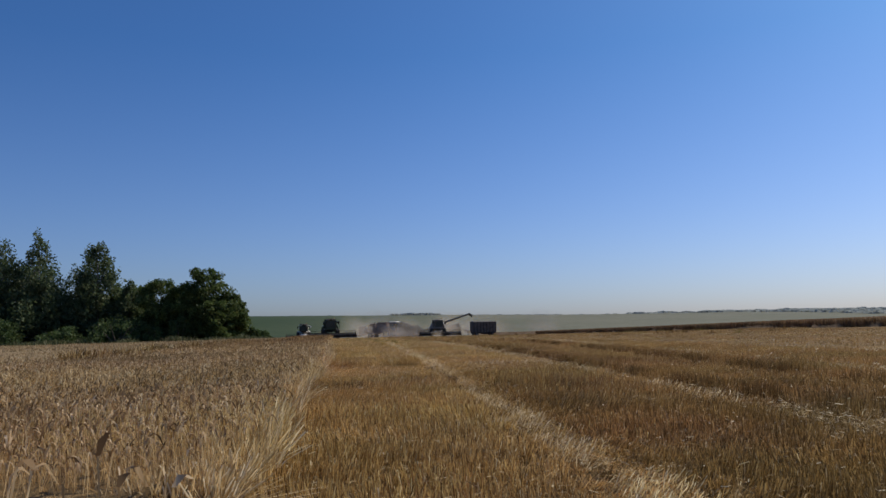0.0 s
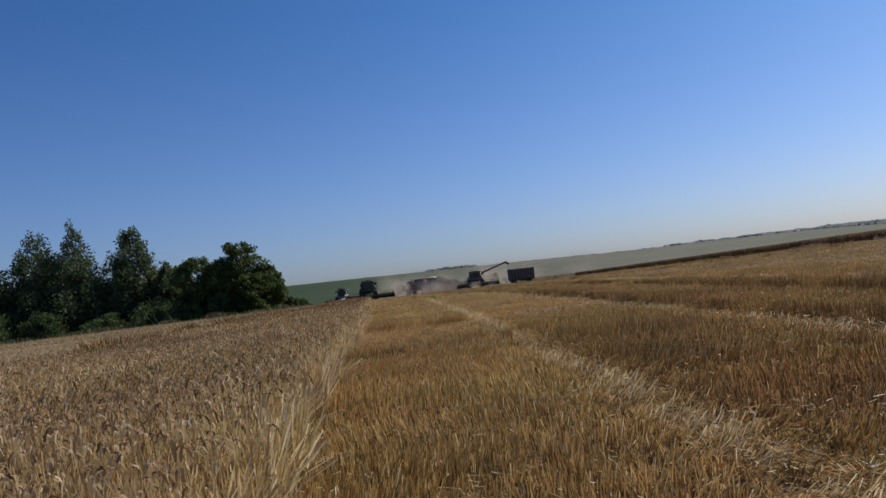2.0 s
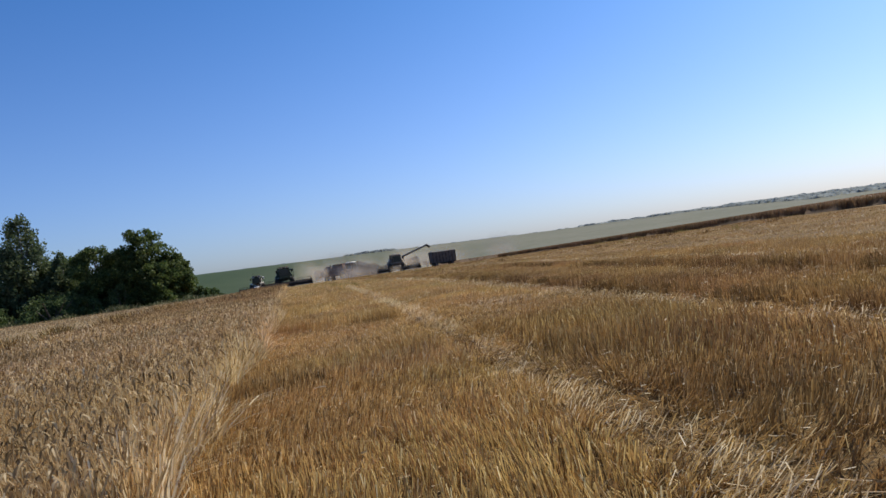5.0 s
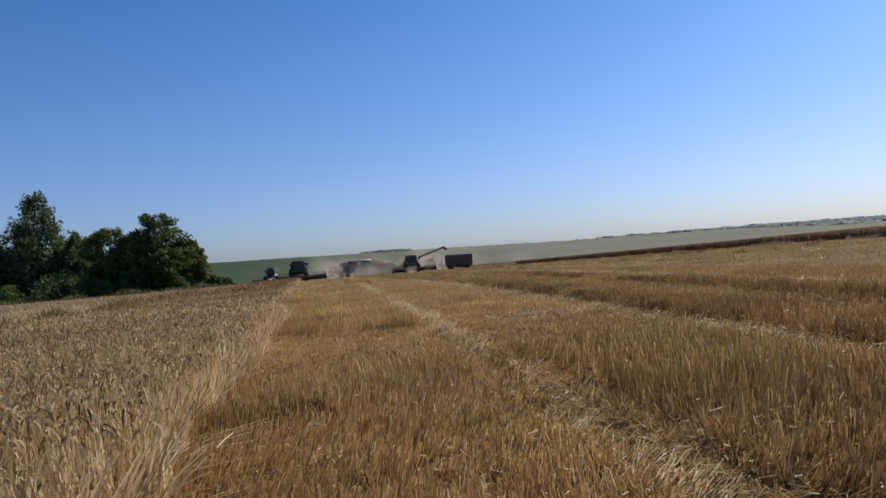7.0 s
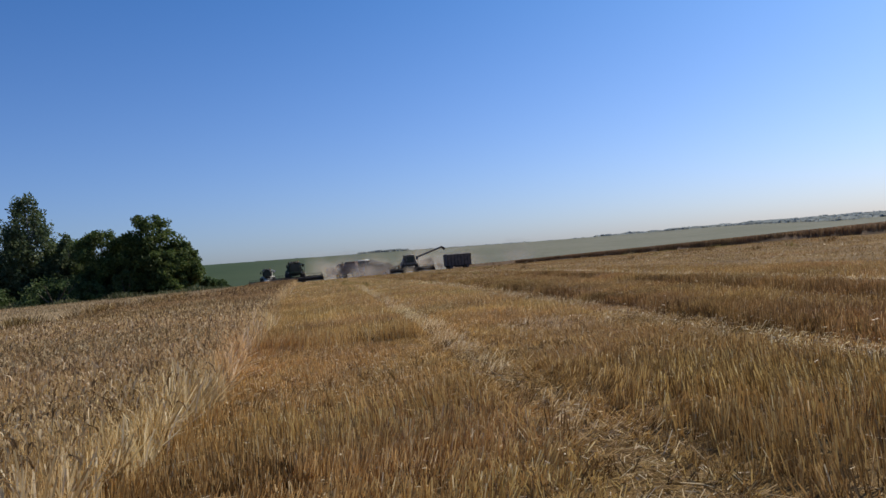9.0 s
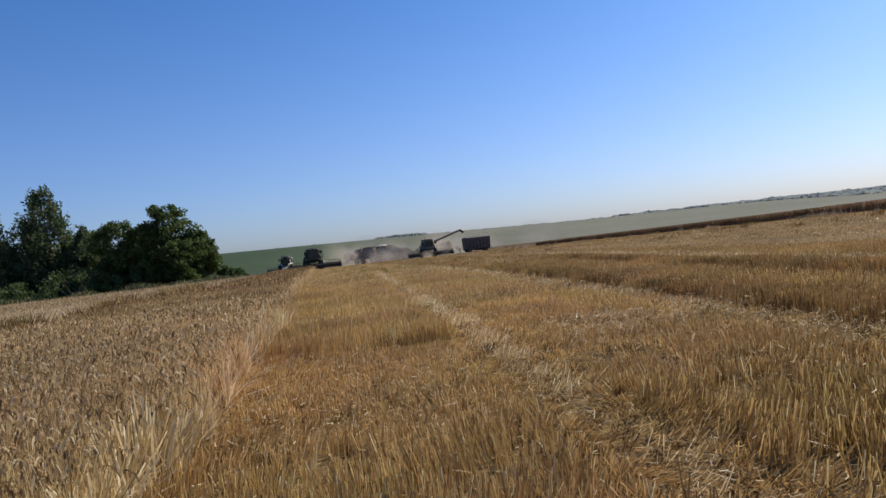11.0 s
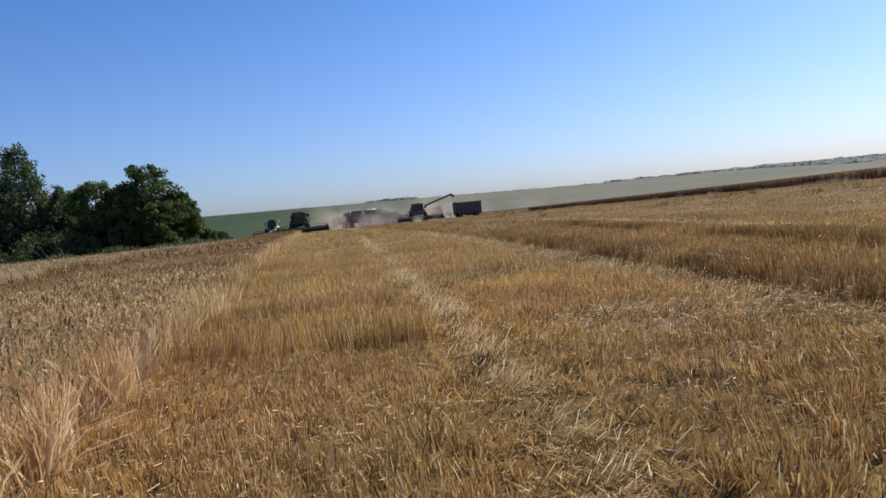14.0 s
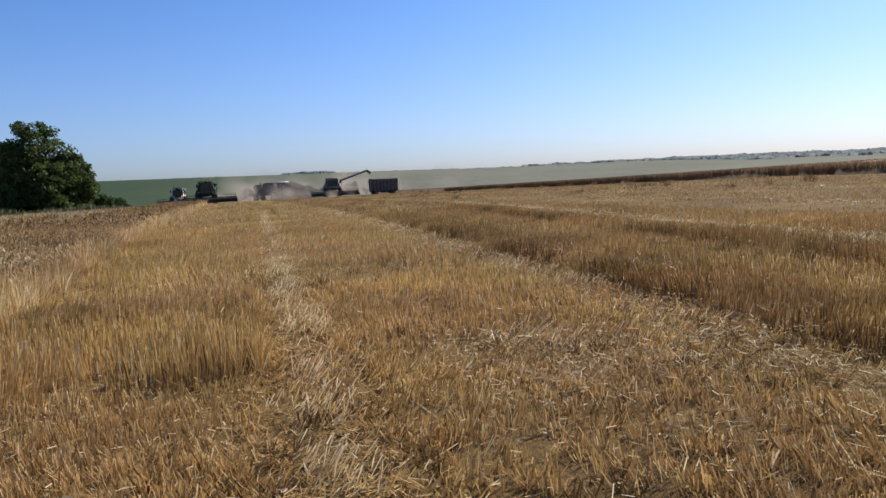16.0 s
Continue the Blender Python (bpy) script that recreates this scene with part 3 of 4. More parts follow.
    part("cutter_bar", box_bm(-half, -3.55, 0.20, half, -3.33, 0.26, 0.0), STEEL, head)
    part("cross_auger", tube_bm((-half + 0.05, -2.6, 0.66), (half - 0.05, -2.6, 0.66), 0.24, seg=14), STEEL, head)
    for sx in (-half, half):
        d = box_bm(sx - 0.06, -3.9, 0.18, sx + 0.06, -2.1, 1.15, 0.03)
        for v in d.verts:
            if v.co.y < -3.2 and v.co.z > 0.6:
                v.co.z -= 0.55
        part("crop_divider", d, HEADER, head)
        part("reel_arm", tube_bm((sx * 0.985, -2.25, 1.25), (sx * 0.985, -3.35, 1.10), 0.05, seg=8), BLACK, head)
    reel = part("reel", tube_bm((-half + 0.1, -3.15, 0.98), (half - 0.1, -3.15, 0.98), 0.07, seg=8), BLACK, head)
    for i in range(6):
        a = math.pi / 3 * i + 0.25
        by, bz = -3.15 + 0.5 * math.cos(a), 0.98 + 0.5 * math.sin(a)
        part("reel_bat", box_bm(-half + 0.15, by - 0.05, bz - 0.02, half - 0.15, by + 0.05, bz + 0.02, 0), BLACK, reel)
    for i in range(7):
        sx = (-half + 0.2) + (header - 0.4) * i / 6
        sp = bmesh.new()
        for j in range(6):
            a = math.pi / 3 * j + 0.25
            tube_bm((sx, -3.15, 0.98), (sx, -3.15 + 0.5 * math.cos(a), 0.98 + 0.5 * math.sin(a)), 0.02, seg=5, bm=sp)
        part("reel_spider", sp, BLACK, reel)
    # unloading pipe
    if auger_out:
        elbow = tube_bm((1.5, 2.0, 2.6), (1.75, 2.0, 3.15), 0.22, seg=12)
        pipe = part("unloading_pipe", elbow, body_mat, root, "unloading pipe swung out over the trailer")
        part("pipe_tube", tube_bm((1.7, 2.0, 3.1), (7.1, 1.7, 4.85), 0.20, 0.19, 14), body_mat, pipe)
        part("spout", tube_bm((7.0, 1.7, 4.83), (7.7, 1.65, 4.25), 0.22, 0.25, 12), BLACK, pipe)
    else:
        part("unloading_pipe", tube_bm((1.62, 1.9, 3.05), (1.35, 7.6, 3.25), 0.19, 0.18, 12), body_mat, root)
    return tagged(root, label, "combine harvester", "combines at work")


combine("combine_harvester", -1.65, 139.5, 3, DARK_GREEN, YELLOW, BLACK, "dark green combine harvester with a wide header cutting the wheat")
combine("combine_harvester", 21.5, 160.0, -2, GREY_PAINT, RED_PAINT, GREY_PAINT, "dusty grey combine harvester unloading into the trailer beside it", auger_out=True)
combine("combine_harvester", 12.8, 171.0, 55, RED_PAINT, YELLOW, WHITE_PAINT, "red combine harvester with a pale roof, veiled in dust", header=6.0)
combine("combine_harvester", -8.4, 177.0, 2, WHITE_PAINT, RED_PAINT, BLACK, "off-white combine harvester with a rounded cab and dark roof", header=8.0, rounded=True)


def trailer(x, y, turn):
    root = new("grain_trailer")
    root.matrix_world = Matrix.Translation((x, y, float(land(x, y)))) @ Matrix.Rotation(radians(turn), 4, "Z")
    bed = part("bed", box_bm(-2.55, -1.2, 0.62, 2.55, 1.2, 2.85, 0.04, taper=(1.02, 1.03)), TARP, root, "dark steel grain body")
    for i in range(8):
        sx = -2.45 + 0.7 * i
        for sy in (-1.25, 1.25):
            part("rib", box_bm(sx - 0.04, sy - 0.05, 0.62, sx + 0.04, sy + 0.05, 2.85, 0.01), BLACK, bed)
    part("cover", box_bm(-2.6, -1.27, 2.83, 2.6, 1.27, 3.02, 0.08, taper=(0.97, 0.7)), TARP, root, "rolled dark tarpaulin cover")
    part("chassis", box_bm(-2.7, -0.5, 0.42, 2.9, 0.5, 0.61, 0.03), BLACK, root)
    part("side_guard", box_bm(-1.0, -1.2, 0.28, 1.0, -1.12, 0.61, 0.02), BLACK, root)
    part("drawbar", tube_bm((2.8, 0, 0.52), (4.2, 0, 0.45), 0.07, seg=8), BLACK, root)
    for wx in (-1.8, 1.8):
        for wy in (-1.0, 1.0):
            w = wheel(root, wx, wy, 0.36, 0.28, GREY_PAINT)
            w.rotation_euler = (0, 0, math.pi / 2)
    return tagged(root, "dark covered grain trailer standing on the stubble", "trailer")


trailer(30.5, 155.4, 8)

# grain dust hanging round the machines
def dust_cloud(clouds):
    """Ragged puffs, thickest in their middle and thinning out to nothing at the rim."""
    sides, v, f, thick = 10, [], [], []
    for cx_, cy_, cz_, sx_, sy_, sz_, n_, r_ in clouds:
        for _ in range(n_):
            c = np.array([rng.normal(cx_, sx_), rng.normal(cy_, sy_), max(0.2, rng.normal(cz_, sz_))])
            c[2] += float(land(c[0], c[1]))
            r = r_ * rng.uniform(0.6, 1.4)
            turn, lean = rng.normal(0, 0.5), rng.normal(0, 0.3)
            u = np.array([math.cos(turn), math.sin(turn), 0.0])
            w = np.array([-math.sin(turn) * math.sin(lean), math.cos(turn) * math.sin(lean), math.cos(lean)])
            n0 = len(v)
            v.append(c)
            thick.append(rng.uniform(0.5, 1.0))
            for ring, fade in ((0.4, 0.7), (0.7, 0.28), (1.05, 0.0)):
                for a in np.linspace(0, 2 * math.pi, sides, endpoint=False):
                    q = c + r * ring * rng.uniform(0.75, 1.25) * (1.3 * u * math.cos(a) + 0.8 * w * math.sin(a))
                    v.append(q)
                    thick.append(fade * thick[n0])
            for a in range(sides):
                b = (a + 1) % sides
                f.append((n0, n0 + 1 + a, n0 + 1 + b))
                for k in (n0 + 1, n0 + 1 + sides):
                    f.append((k + a, k + sides + a, k + sides + b, k + b))
    me = bpy.data.meshes.new("dust_cloud")
    me.from_pydata([tuple(q) for q in v], [], f)
    me.attributes.new("thickness", "FLOAT", "POINT").data.foreach_set("value", np.array(thick, dtype=np.float32))
    me.materials.append(DUST)
    return new("dust_cloud", me)


tagged(dust_cloud(((4.6, 156, 1.2, 1.6, 2, 0.8, 8, 2.4), (3.9, 160, 2.8, 0.9, 2, 0.5, 3, 2.8), (13.0, 182, 1.5, 4.0, 2.0, 0.6, 5, 4.2), (13.0, 164, 0.9, 3.2, 1.0, 0.5, 7, 2.6), (12.5, 161, 1.3, 2.2, 1.0, 0.4, 4, 3.2), (19, 154, 0.1, 4.5, 1.0, 0.2, 5, 2.6), (22, 178, 1.7, 5.0, 2.0, 0.6, 5, 4.4), (31, 174, 1.7, 4, 2, 0.6, 4, 4.4), (42, 182, 1.5, 7, 3, 0.6, 5, 4.8), (-2, 172, 0.7, 2.5, 2, 0.4, 3, 2.4), (14, 192, 2.4, 6, 2, 0.6, 3, 6.5), (33, 192, 2.2, 7, 2, 0.6, 3, 6.5))), "pale grain dust drifting round the combines", "dust", kind="stuff")

# ---- standing wheat ----
CROP_EDGE = -0.62


def edge_x(y):
    return CROP_EDGE + 0.12 * np.clip((y - 12) / 8, 0, 1) - 0.014 * np.clip(np.asarray(y, float) - 24, 0, 60) + 0.34 * (vnoise(y, y * 0, 2.2, 21) - 0.5) + 0.22 * (vnoise(y, y * 0, 0.6, 22) - 0.5)


def wheat(sheaf, x, y, height, wide, ears=True, droop=1.0):
    """Stems with hooked ears."""
    n = len(x)
    z = land(x, y)
    h = height * rng.uniform(0.82, 1.12, n) * (0.9 + 0.2 * vnoise(x, y, 1.5, 23))
    near_edge = np.clip(1 - (edge_x(y) - x) / 0.9, 0, 1)
    out = near_edge * rng.normal(0.01, 0.07, n)
    bx, by = rng.normal(0, 0.07, n) + out, rng.normal(0, 0.07, n)
    base = np.stack([x, y, z - 0.01], -1)
    mid = np.stack([x + bx * 0.35, y + by * 0.35, z + h * 0.55], -1)
    top = np.stack([x + bx, y + by, z + h], -1)
    fine = wide.mean() < 1.5
    if fine:
        sheaf.ribbons(strip(np.stack([(base + mid) / 2, mid, top], 1) if ears else np.stack([base, mid, top], 1), np.stack([0.0042 * wide, 0.004 * wide, 0.003 * wide], -1)), 0)
    else:
        sheaf.ribbons(strip(np.stack([base, top], 1), np.stack([0.0045 * wide, 0.003 * wide], -1)), 0)
    if ears:
        kk = rng.uniform(size=n) > near_edge * 0.35
        base, top, x, wide, n = base[kk], top[kk], x[kk], wide[kk], int(kk.sum())
        a = rng.normal(0.4, 1.2, n)
        u = np.stack([np.cos(a), np.sin(a), np.zeros(n)], -1)
        L = (0.10 * (1 + 0.3 * (wide.mean() - 1)) * rng.uniform(0.75, 1.2, n))[:, None]
        bend = (rng.uniform(0.1, 1.0, n) * droop)[:, None]
        up = np.array([0, 0, 1.0])
        p1 = top + L * 0.35 * (up * (1 - bend * 0.4) + u * 0.5 * bend)
        p2 = p1 + L * 0.45 * (up * (0.8 - 1.5 * bend) + u * (0.2 + 0.7 * bend))
        p3 = p2 + L * 0.45 * (up * (0.6 - 1.9 * bend) + u * (0.1 + 0.4 * bend))
        wd = 0.0132 * wide
        if not fine:
            red = top[:, 1] + 9 * (vnoise(top[:, 0], top[:, 1], 3.5, 26) - 0.5) > 31
            Q = strip(np.stack([top, (p1 + p2) / 2, p3], 1), np.stack([wd * 0.5, wd * 1.1, wd * 0.5], -1))
            sheaf.ribbons(Q[~red], 1)
            sheaf.ribbons(Q[red], 4)
            return
        sheaf.ribbons(strip(np.stack([top, p1, p2, p3], 1), np.stack([wd * 0.4, wd, wd, wd * 0.4], -1)), 1)
        k = rng.uniform(size=n) < 0.2
        m = int(k.sum())
        a = rng.uniform(0, 2 * math.pi, m)
        f = rng.uniform(0.25, 0.8, m)[:, None]
        p0 = base[k] * (1 - f) + top[k] * f
        u = np.stack([np.cos(a), np.sin(a), np.zeros(m)], -1)
        ll = rng.uniform(0.08, 0.2, m)[:, None]
        q1 = p0 + u * ll * 0.5 + up * ll * 0.35
        q2 = q1 + u * ll * 0.4 - up * ll * 0.5
        ww = 0.008 * wide[k]
        sheaf.ribbons(strip(np.stack([p0, q1, q2], 1), np.stack([ww * 0.6, ww, ww * 0.2], -1)), 0)


crop = Sheaf()
inside = lambda x, y: x < edge_x(y)
x, y = scatter(-6.5, -0.3, 4.5, 21, 330, inside)
wheat(crop, x, y, 0.60, np.full(len(x), 1.05))
x, y = scatter(-9, -6.5, 8, 21, 200)
wheat(crop, x, y, 0.60, np.full(len(x), 1.3))
x, y = scatter(-1.6, -0.3, 4.5, 40, 230, inside)
half = len(x) // 2
third = half // 2
wheat(crop, x[:third], y[:third], 0.56, np.full(third, 1.15), ears=False)
wheat(crop, x[third:half * 2 - third], y[third:half * 2 - third], 0.55, np.full(half * 2 - third * 2, 1.1))
# bare, leaning stems in bunches where the last pass cut along
nb = 5600
by = 4.5 + 70 * rng.uniform(0, 1, nb) ** 1.7
bx = edge_x(by) - np.abs(rng.normal(0, 0.24, nb)) + 0.05
fallen = (rng.uniform(size=nb) < 0.08) * np.abs(rng.normal(0.1, 0.2, nb))
bt, bs = rng.normal(0.0, 0.10, nb) + fallen, rng.normal(-0.02, 0.10, nb)
per = 5
n = nb * per
x, y = np.repeat(bx, per) + rng.normal(0, 0.03, n), np.repeat(by, per) + rng.normal(0, 0.04, n)
z = land(x, y)
h = np.repeat(rng.uniform(0.26, 0.58, nb) * (0.7 + 0.5 * vnoise(bx * 0, by, 0.8, 24)), per) * rng.uniform(0.8, 1.1, n)
tilt, ty = np.repeat(bt, per) + rng.normal(0, 0.05, n), np.repeat(bs, per) + rng.normal(0, 0.05, n)
top = z + h * np.sqrt(np.maximum(0.15, 1 - (tilt / h) ** 2))
P = np.stack([np.stack([x, y, z], -1), np.stack([x + tilt * 0.4, y + ty * 0.4, z + (top - z) * 0.6], -1), np.stack([x + tilt, y + ty, top], -1)], 1)
bright = np.repeat((rng.uniform(size=nb) < np.interp(by, (19, 25), (0.5, 0.18)) + 0.4 * (fallen > 0)), per)
W = np.stack([0.012 + 0 * h, 0.011 + 0 * h, 0.007 + 0 * h], -1)
crop.ribbons(strip(P[bright], W[bright] * 1.3), 3)
crop.ribbons(strip(P[~bright], W[~bright] * 0.8), 0)
x, y = scatter(-7, -0.3, 21, 42, 150, inside)
wheat(crop, x, y, 0.60, np.full(len(x), 1.55))
x, y = scatter(-9, -6.8, 21, 25.5, 110)
wheat(crop, x, y, 0.60, np.full(len(x), 1.7))
x, y = scatter(-27, -17, 15, 27, 34)
wheat(crop, x, y, 0.60, np.full(len(x), 2.6))
x, y = scatter(-17, -9, 6, 26, 75)
wheat(crop, x, y, 0.60, np.full(len(x), 1.7))
x, y = scatter(-6.6, -0.3, 42, 134, 15, inside)
wheat(crop, x, y, 0.60, np.full(len(x), 4.2))
# added sheet below the ears, coloured as the shade deep among the stems
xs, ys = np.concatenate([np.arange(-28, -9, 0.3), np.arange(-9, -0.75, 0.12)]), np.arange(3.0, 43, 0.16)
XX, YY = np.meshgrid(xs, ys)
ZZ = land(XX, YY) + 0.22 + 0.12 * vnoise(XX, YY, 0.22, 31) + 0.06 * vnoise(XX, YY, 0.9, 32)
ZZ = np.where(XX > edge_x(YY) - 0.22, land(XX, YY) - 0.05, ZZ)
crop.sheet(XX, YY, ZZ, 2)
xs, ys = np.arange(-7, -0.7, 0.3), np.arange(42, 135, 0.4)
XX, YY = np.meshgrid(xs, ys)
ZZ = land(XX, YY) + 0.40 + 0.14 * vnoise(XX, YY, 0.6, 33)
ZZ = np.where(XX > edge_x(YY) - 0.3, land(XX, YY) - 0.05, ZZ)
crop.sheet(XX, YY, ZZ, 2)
# the field goes on behind the start of the walk
x, y = scatter(-28, -0.3, -25, 4.5, 9, inside)
wheat(crop, x, y, 0.60, np.full(len(x), 3.5))
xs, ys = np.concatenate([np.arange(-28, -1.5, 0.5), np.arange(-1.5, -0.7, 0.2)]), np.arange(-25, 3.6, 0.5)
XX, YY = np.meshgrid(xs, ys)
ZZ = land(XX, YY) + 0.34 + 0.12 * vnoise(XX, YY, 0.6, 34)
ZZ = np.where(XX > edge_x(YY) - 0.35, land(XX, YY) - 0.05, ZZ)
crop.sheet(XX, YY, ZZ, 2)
tagged(crop.build("wheat_crop", [STEM, EAR, CROP_SHADE_BED, FRINGE, RUSSET_EAR]), "ripe standing wheat with drooping grey-gold ears", "wheat", kind="stuff")

# paler, lodged crop towards the trees
pale = Sheaf()
side = lambda x, y: (x < -6.6 + 0.8 * (vnoise(y, y * 0, 2.5, 41) - 0.5)) & ((x > -17) | (y > 26)) & (y > 24 + 2 * vnoise(x, x * 0, 2, 42))
x, y = scatter(-40, -6.2, 23, 60, 16, side)
n = len(x)
z = land(x, y)
h = 0.55 * rng.uniform(0.8, 1.15, n) * (0.8 + 0.4 * vnoise(x, y, 2.0, 43))
b = rng.normal(0, 0.16, (2, n))
P = np.stack([np.stack([x, y, z + 0.2], -1), np.stack([x + b[0] * 0.4, y + b[1] * 0.4, z + h * 0.8], -1), np.stack([x + b[0], y + b[1], z + h], -1)], 1)
pale.ribbons(strip(P, np.stack([0.02 + 0 * h, 0.02 + 0 * h, 0.012 + 0 * h], -1)), 0)
x, y = scatter(-80, -6.2, 60, 106, 9, side)
n = len(x)
z = land(x, y)
h = 0.58 * rng.uniform(0.8, 1.15, n)
P = np.stack([np.stack([x, y, z + 0.2], -1), np.stack([x, y, z + h], -1)], 1)
pale.ribbons(strip(P, 0.05 + 0 * h), 0)
xs, ys = np.arange(-85, -6.3, 0.5), np.arange(24, 107, 0.45)
XX, YY = np.meshgrid(xs, ys)
hole = np.clip((vnoise(XX, YY, 1.3, 44) - 0.55) * 6, 0, 1) * np.exp(-((XX + 7.6 + 0.02 * YY) / 1.3) ** 2)
ZZ = land(XX, YY) + (0.42 + 0.12 * vnoise(XX, YY, 0.7, 45)) * (1 - 0.9 * hole)
ZZ = np.where(side(XX, YY), ZZ, land(XX, YY) - 0.1)
pale.sheet(XX, YY, ZZ, 1)
tagged(pale.build("lodged_crop", [PALE, PALE_BED]), "pale flattened crop between the wheat and the trees", "crop", kind="stuff")

# trampled lumps along the border of the two crops; dark straw paints their shaded hollows
lumps = Sheaf()
for ly in np.concatenate([rng.uniform(24, 36, 8), rng.uniform(36, 52, 7), rng.uniform(52, 80, 5)]):
    lx = -6.6 - rng.uniform(0, 2.6)
    m = 260
    x, y = lx + rng.normal(0, 0.24, m), ly + rng.normal(0, 0.32, m)
    z = land(x, y)
    h = rng.uniform(0.45, 0.92, m)
    b = rng.normal(0, 0.24, (2, m))
    P = np.stack([np.stack([x, y, z], -1), np.stack([x + b[0] * 0.5, y + b[1] * 0.5, z + h * 0.7], -1), np.stack([x + b[0], y + b[1], z + h], -1)], 1)
    dk = rng.uniform(size=m) < 0.5
    W = np.stack([0.03 + 0 * h, 0.03 + 0 * h, 0.01 + 0 * h], -1)
    lumps.ribbons(strip(P[dk], W[dk]), 1)
    lumps.ribbons(strip(P[~dk], W[~dk]), 0)
tagged(lumps.build("trampled_tufts", [LITTER, DARK_SHADE_STRAW]), "brown trampled tufts in the standing crop", "crop", kind="stuff")

# brown uncut crop along the far side
rust = Sheaf()
rx = lambda y: 32.8 + 1.5 * (vnoise(y, y * 0, 9, 51) - 0.5)
x, y = scatter(31, 44, 18, 168, 18, lambda x, y: x > rx(y))
n = len(x)
z = land(x, y)
h = 0.54 * rng.uniform(0.9, 1.06, n)
P = np.stack([np.stack([x, y, z], -1), np.stack([x + rng.normal(0, 0.05, n), y, z + h], -1)], 1)
rust.ribbons(strip(P, 0.04 + 0 * h), 0)
y = rng.uniform(18, 120, 26000)
x = rx(y) + np.abs(rng.normal(0, 0.35, len(y))) - 0.1
z, n = land(x, y), len(y)
h = 0.54 * rng.uniform(0.75, 1.1, n)
P = np.stack([np.stack([x, y, z], -1), np.stack([x + rng.normal(0, 0.05, n), y + rng.normal(0, 0.05, n), z + h], -1)], 1)
rust.ribbons(strip(P, 0.022 + 0 * h), 0)
xs, ys = np.concatenate([np.arange(31.5, 40, 0.4), np.arange(40, 180, 4.0)]), np.arange(15, 175, 0.5)
XX, YY = np.meshgrid(xs, ys)
ZZ = land(XX, YY) + 0.45 + 0.08 * vnoise(XX, YY, 0.8, 52)
ZZ = np.where(XX > rx(YY) + 0.1, ZZ, land(XX, YY) - 0.1)
rust.sheet(XX, YY, ZZ, 1)
tagged(rust.build("uncut_brown_crop", [RUST, RUST_BED]), "dark brown uncut crop along the stubble", "crop", kind="stuff")


# ---- stubble ----
def track_x(y):
    """The wheel track beside the first pass."""
    return 2.28 + 0.033 * (np.clip(y, -30, 62) - 12)


def pass_x(y):
    """Where the second pass ends and the taller straw of the third begins."""
    return np.interp(y, (-30, 8, 16, 21, 25, 38, 80), (4.9, 5.6, 5.85, 6.15, 6.35, 6.95, 8.3))


def far_pass_x(y):
    return 8.7 + 0.085 * (np.clip(y, 0, 60) - 20)


def stubble_height(x, y):
    """How high the combines left the straw: passes side by side, with steps where the header rose."""
    h = 0.092 + 0.05 * vnoise(x, y, 2.5, 61) + 0.06 * vnoise(x, y, 0.6, 62)
    tx, dx, fx = track_x(y), pass_x(y), far_pass_x(y)
    # steps across the first pass
    for y0, amp, fall in ((13.7, 0.06, 2.2), (21.0, 0.20, 1.8), (23.6, 0.10, 3.0), (28.0, 0.10, 4.0), (9.0, 0.05, 2.0), (36.0, 0.12, 6.0)):
        yy = y - y0 - 0.7 * (vnoise(x, x * 0 + y0, 0.9, 63) - 0.5) - 0.25 * (vnoise(x, y, 0.22, 69) - 0.5)
        on = (yy > 0) & (x < tx - 0.3)
        h = h + np.where(on, amp * (0.55 + 0.6 * vnoise(x, y, 0.5, 70)) * np.exp(-np.maximum(yy, 0) / fall), 0)
    h = h * np.where((x < tx) & (y > 16.5) & (y < 21), 0.75, 1)
    # the second pass stands taller up to a flattened patch
    tall = np.clip((x - tx - 0.35) / 0.15, 0, 1) * (x < dx - 0.75)
    h = h + tall * np.interp(y, (6, 11, 13, 15.5, 17.5, 24, 40), (0.0, 0.03, 0.09, 0.08, 0.0, 0.03, 0.02)) * (0.6 + 0.7 * vnoise(x, y, 2, 64))
    h = h * (1 - 0.6 * np.exp(-((x - 4.3) / 0.8) ** 2 - ((y - 20.6) / 1.1) ** 2))
    h = h * np.where((x > tx) & (x < dx), np.interp(y, (16, 18, 24), (1, 0.72, 0.85)), 1)
    h = h * np.where((x > dx - 0.85) & (x < dx), 0.5, 1)
    h = h + 0.085 * np.clip((x - dx - 0.3 * (vnoise(y, y * 0, 1.5, 65) - 0.5)) / 0.1, 0, 1) * np.clip((dx + 2.4 - x) / 2.0, 0, 1) * (0.4 + 0.8 * vnoise(x * 0, y, 3.0, 59))
    h = h + 0.10 * np.clip((x - fx) / 0.2, 0, 1) * np.clip((fx + 1.4 - x) / 0.6, 0, 1) * (0.5 + 0.7 * vnoise(x * 0, y, 4.0, 58))
    h = h * np.where((x > fx + 1.3) & (x < fx + 2.1), 0.45, 1)
    h = h * (1 - 0.8 * np.exp(-((x - tx - 0.15 * (vnoise(y, y * 0, 3, 66) - 0.5)) / 0.27) ** 2))
    for t0 in (15.5, 20.2, 24.6):
        h = h * (1 - 0.78 * np.exp(-((x - t0 - 0.15 * (vnoise(y, y * 0, 3, 66) - 0.5)) / 0.28) ** 2))
    h = h * np.where(x > dx, 0.85, 1) * (1 - 0.3 * np.clip((x - 12) / 2, 0, 1))
    return np.maximum(h, 0.03)


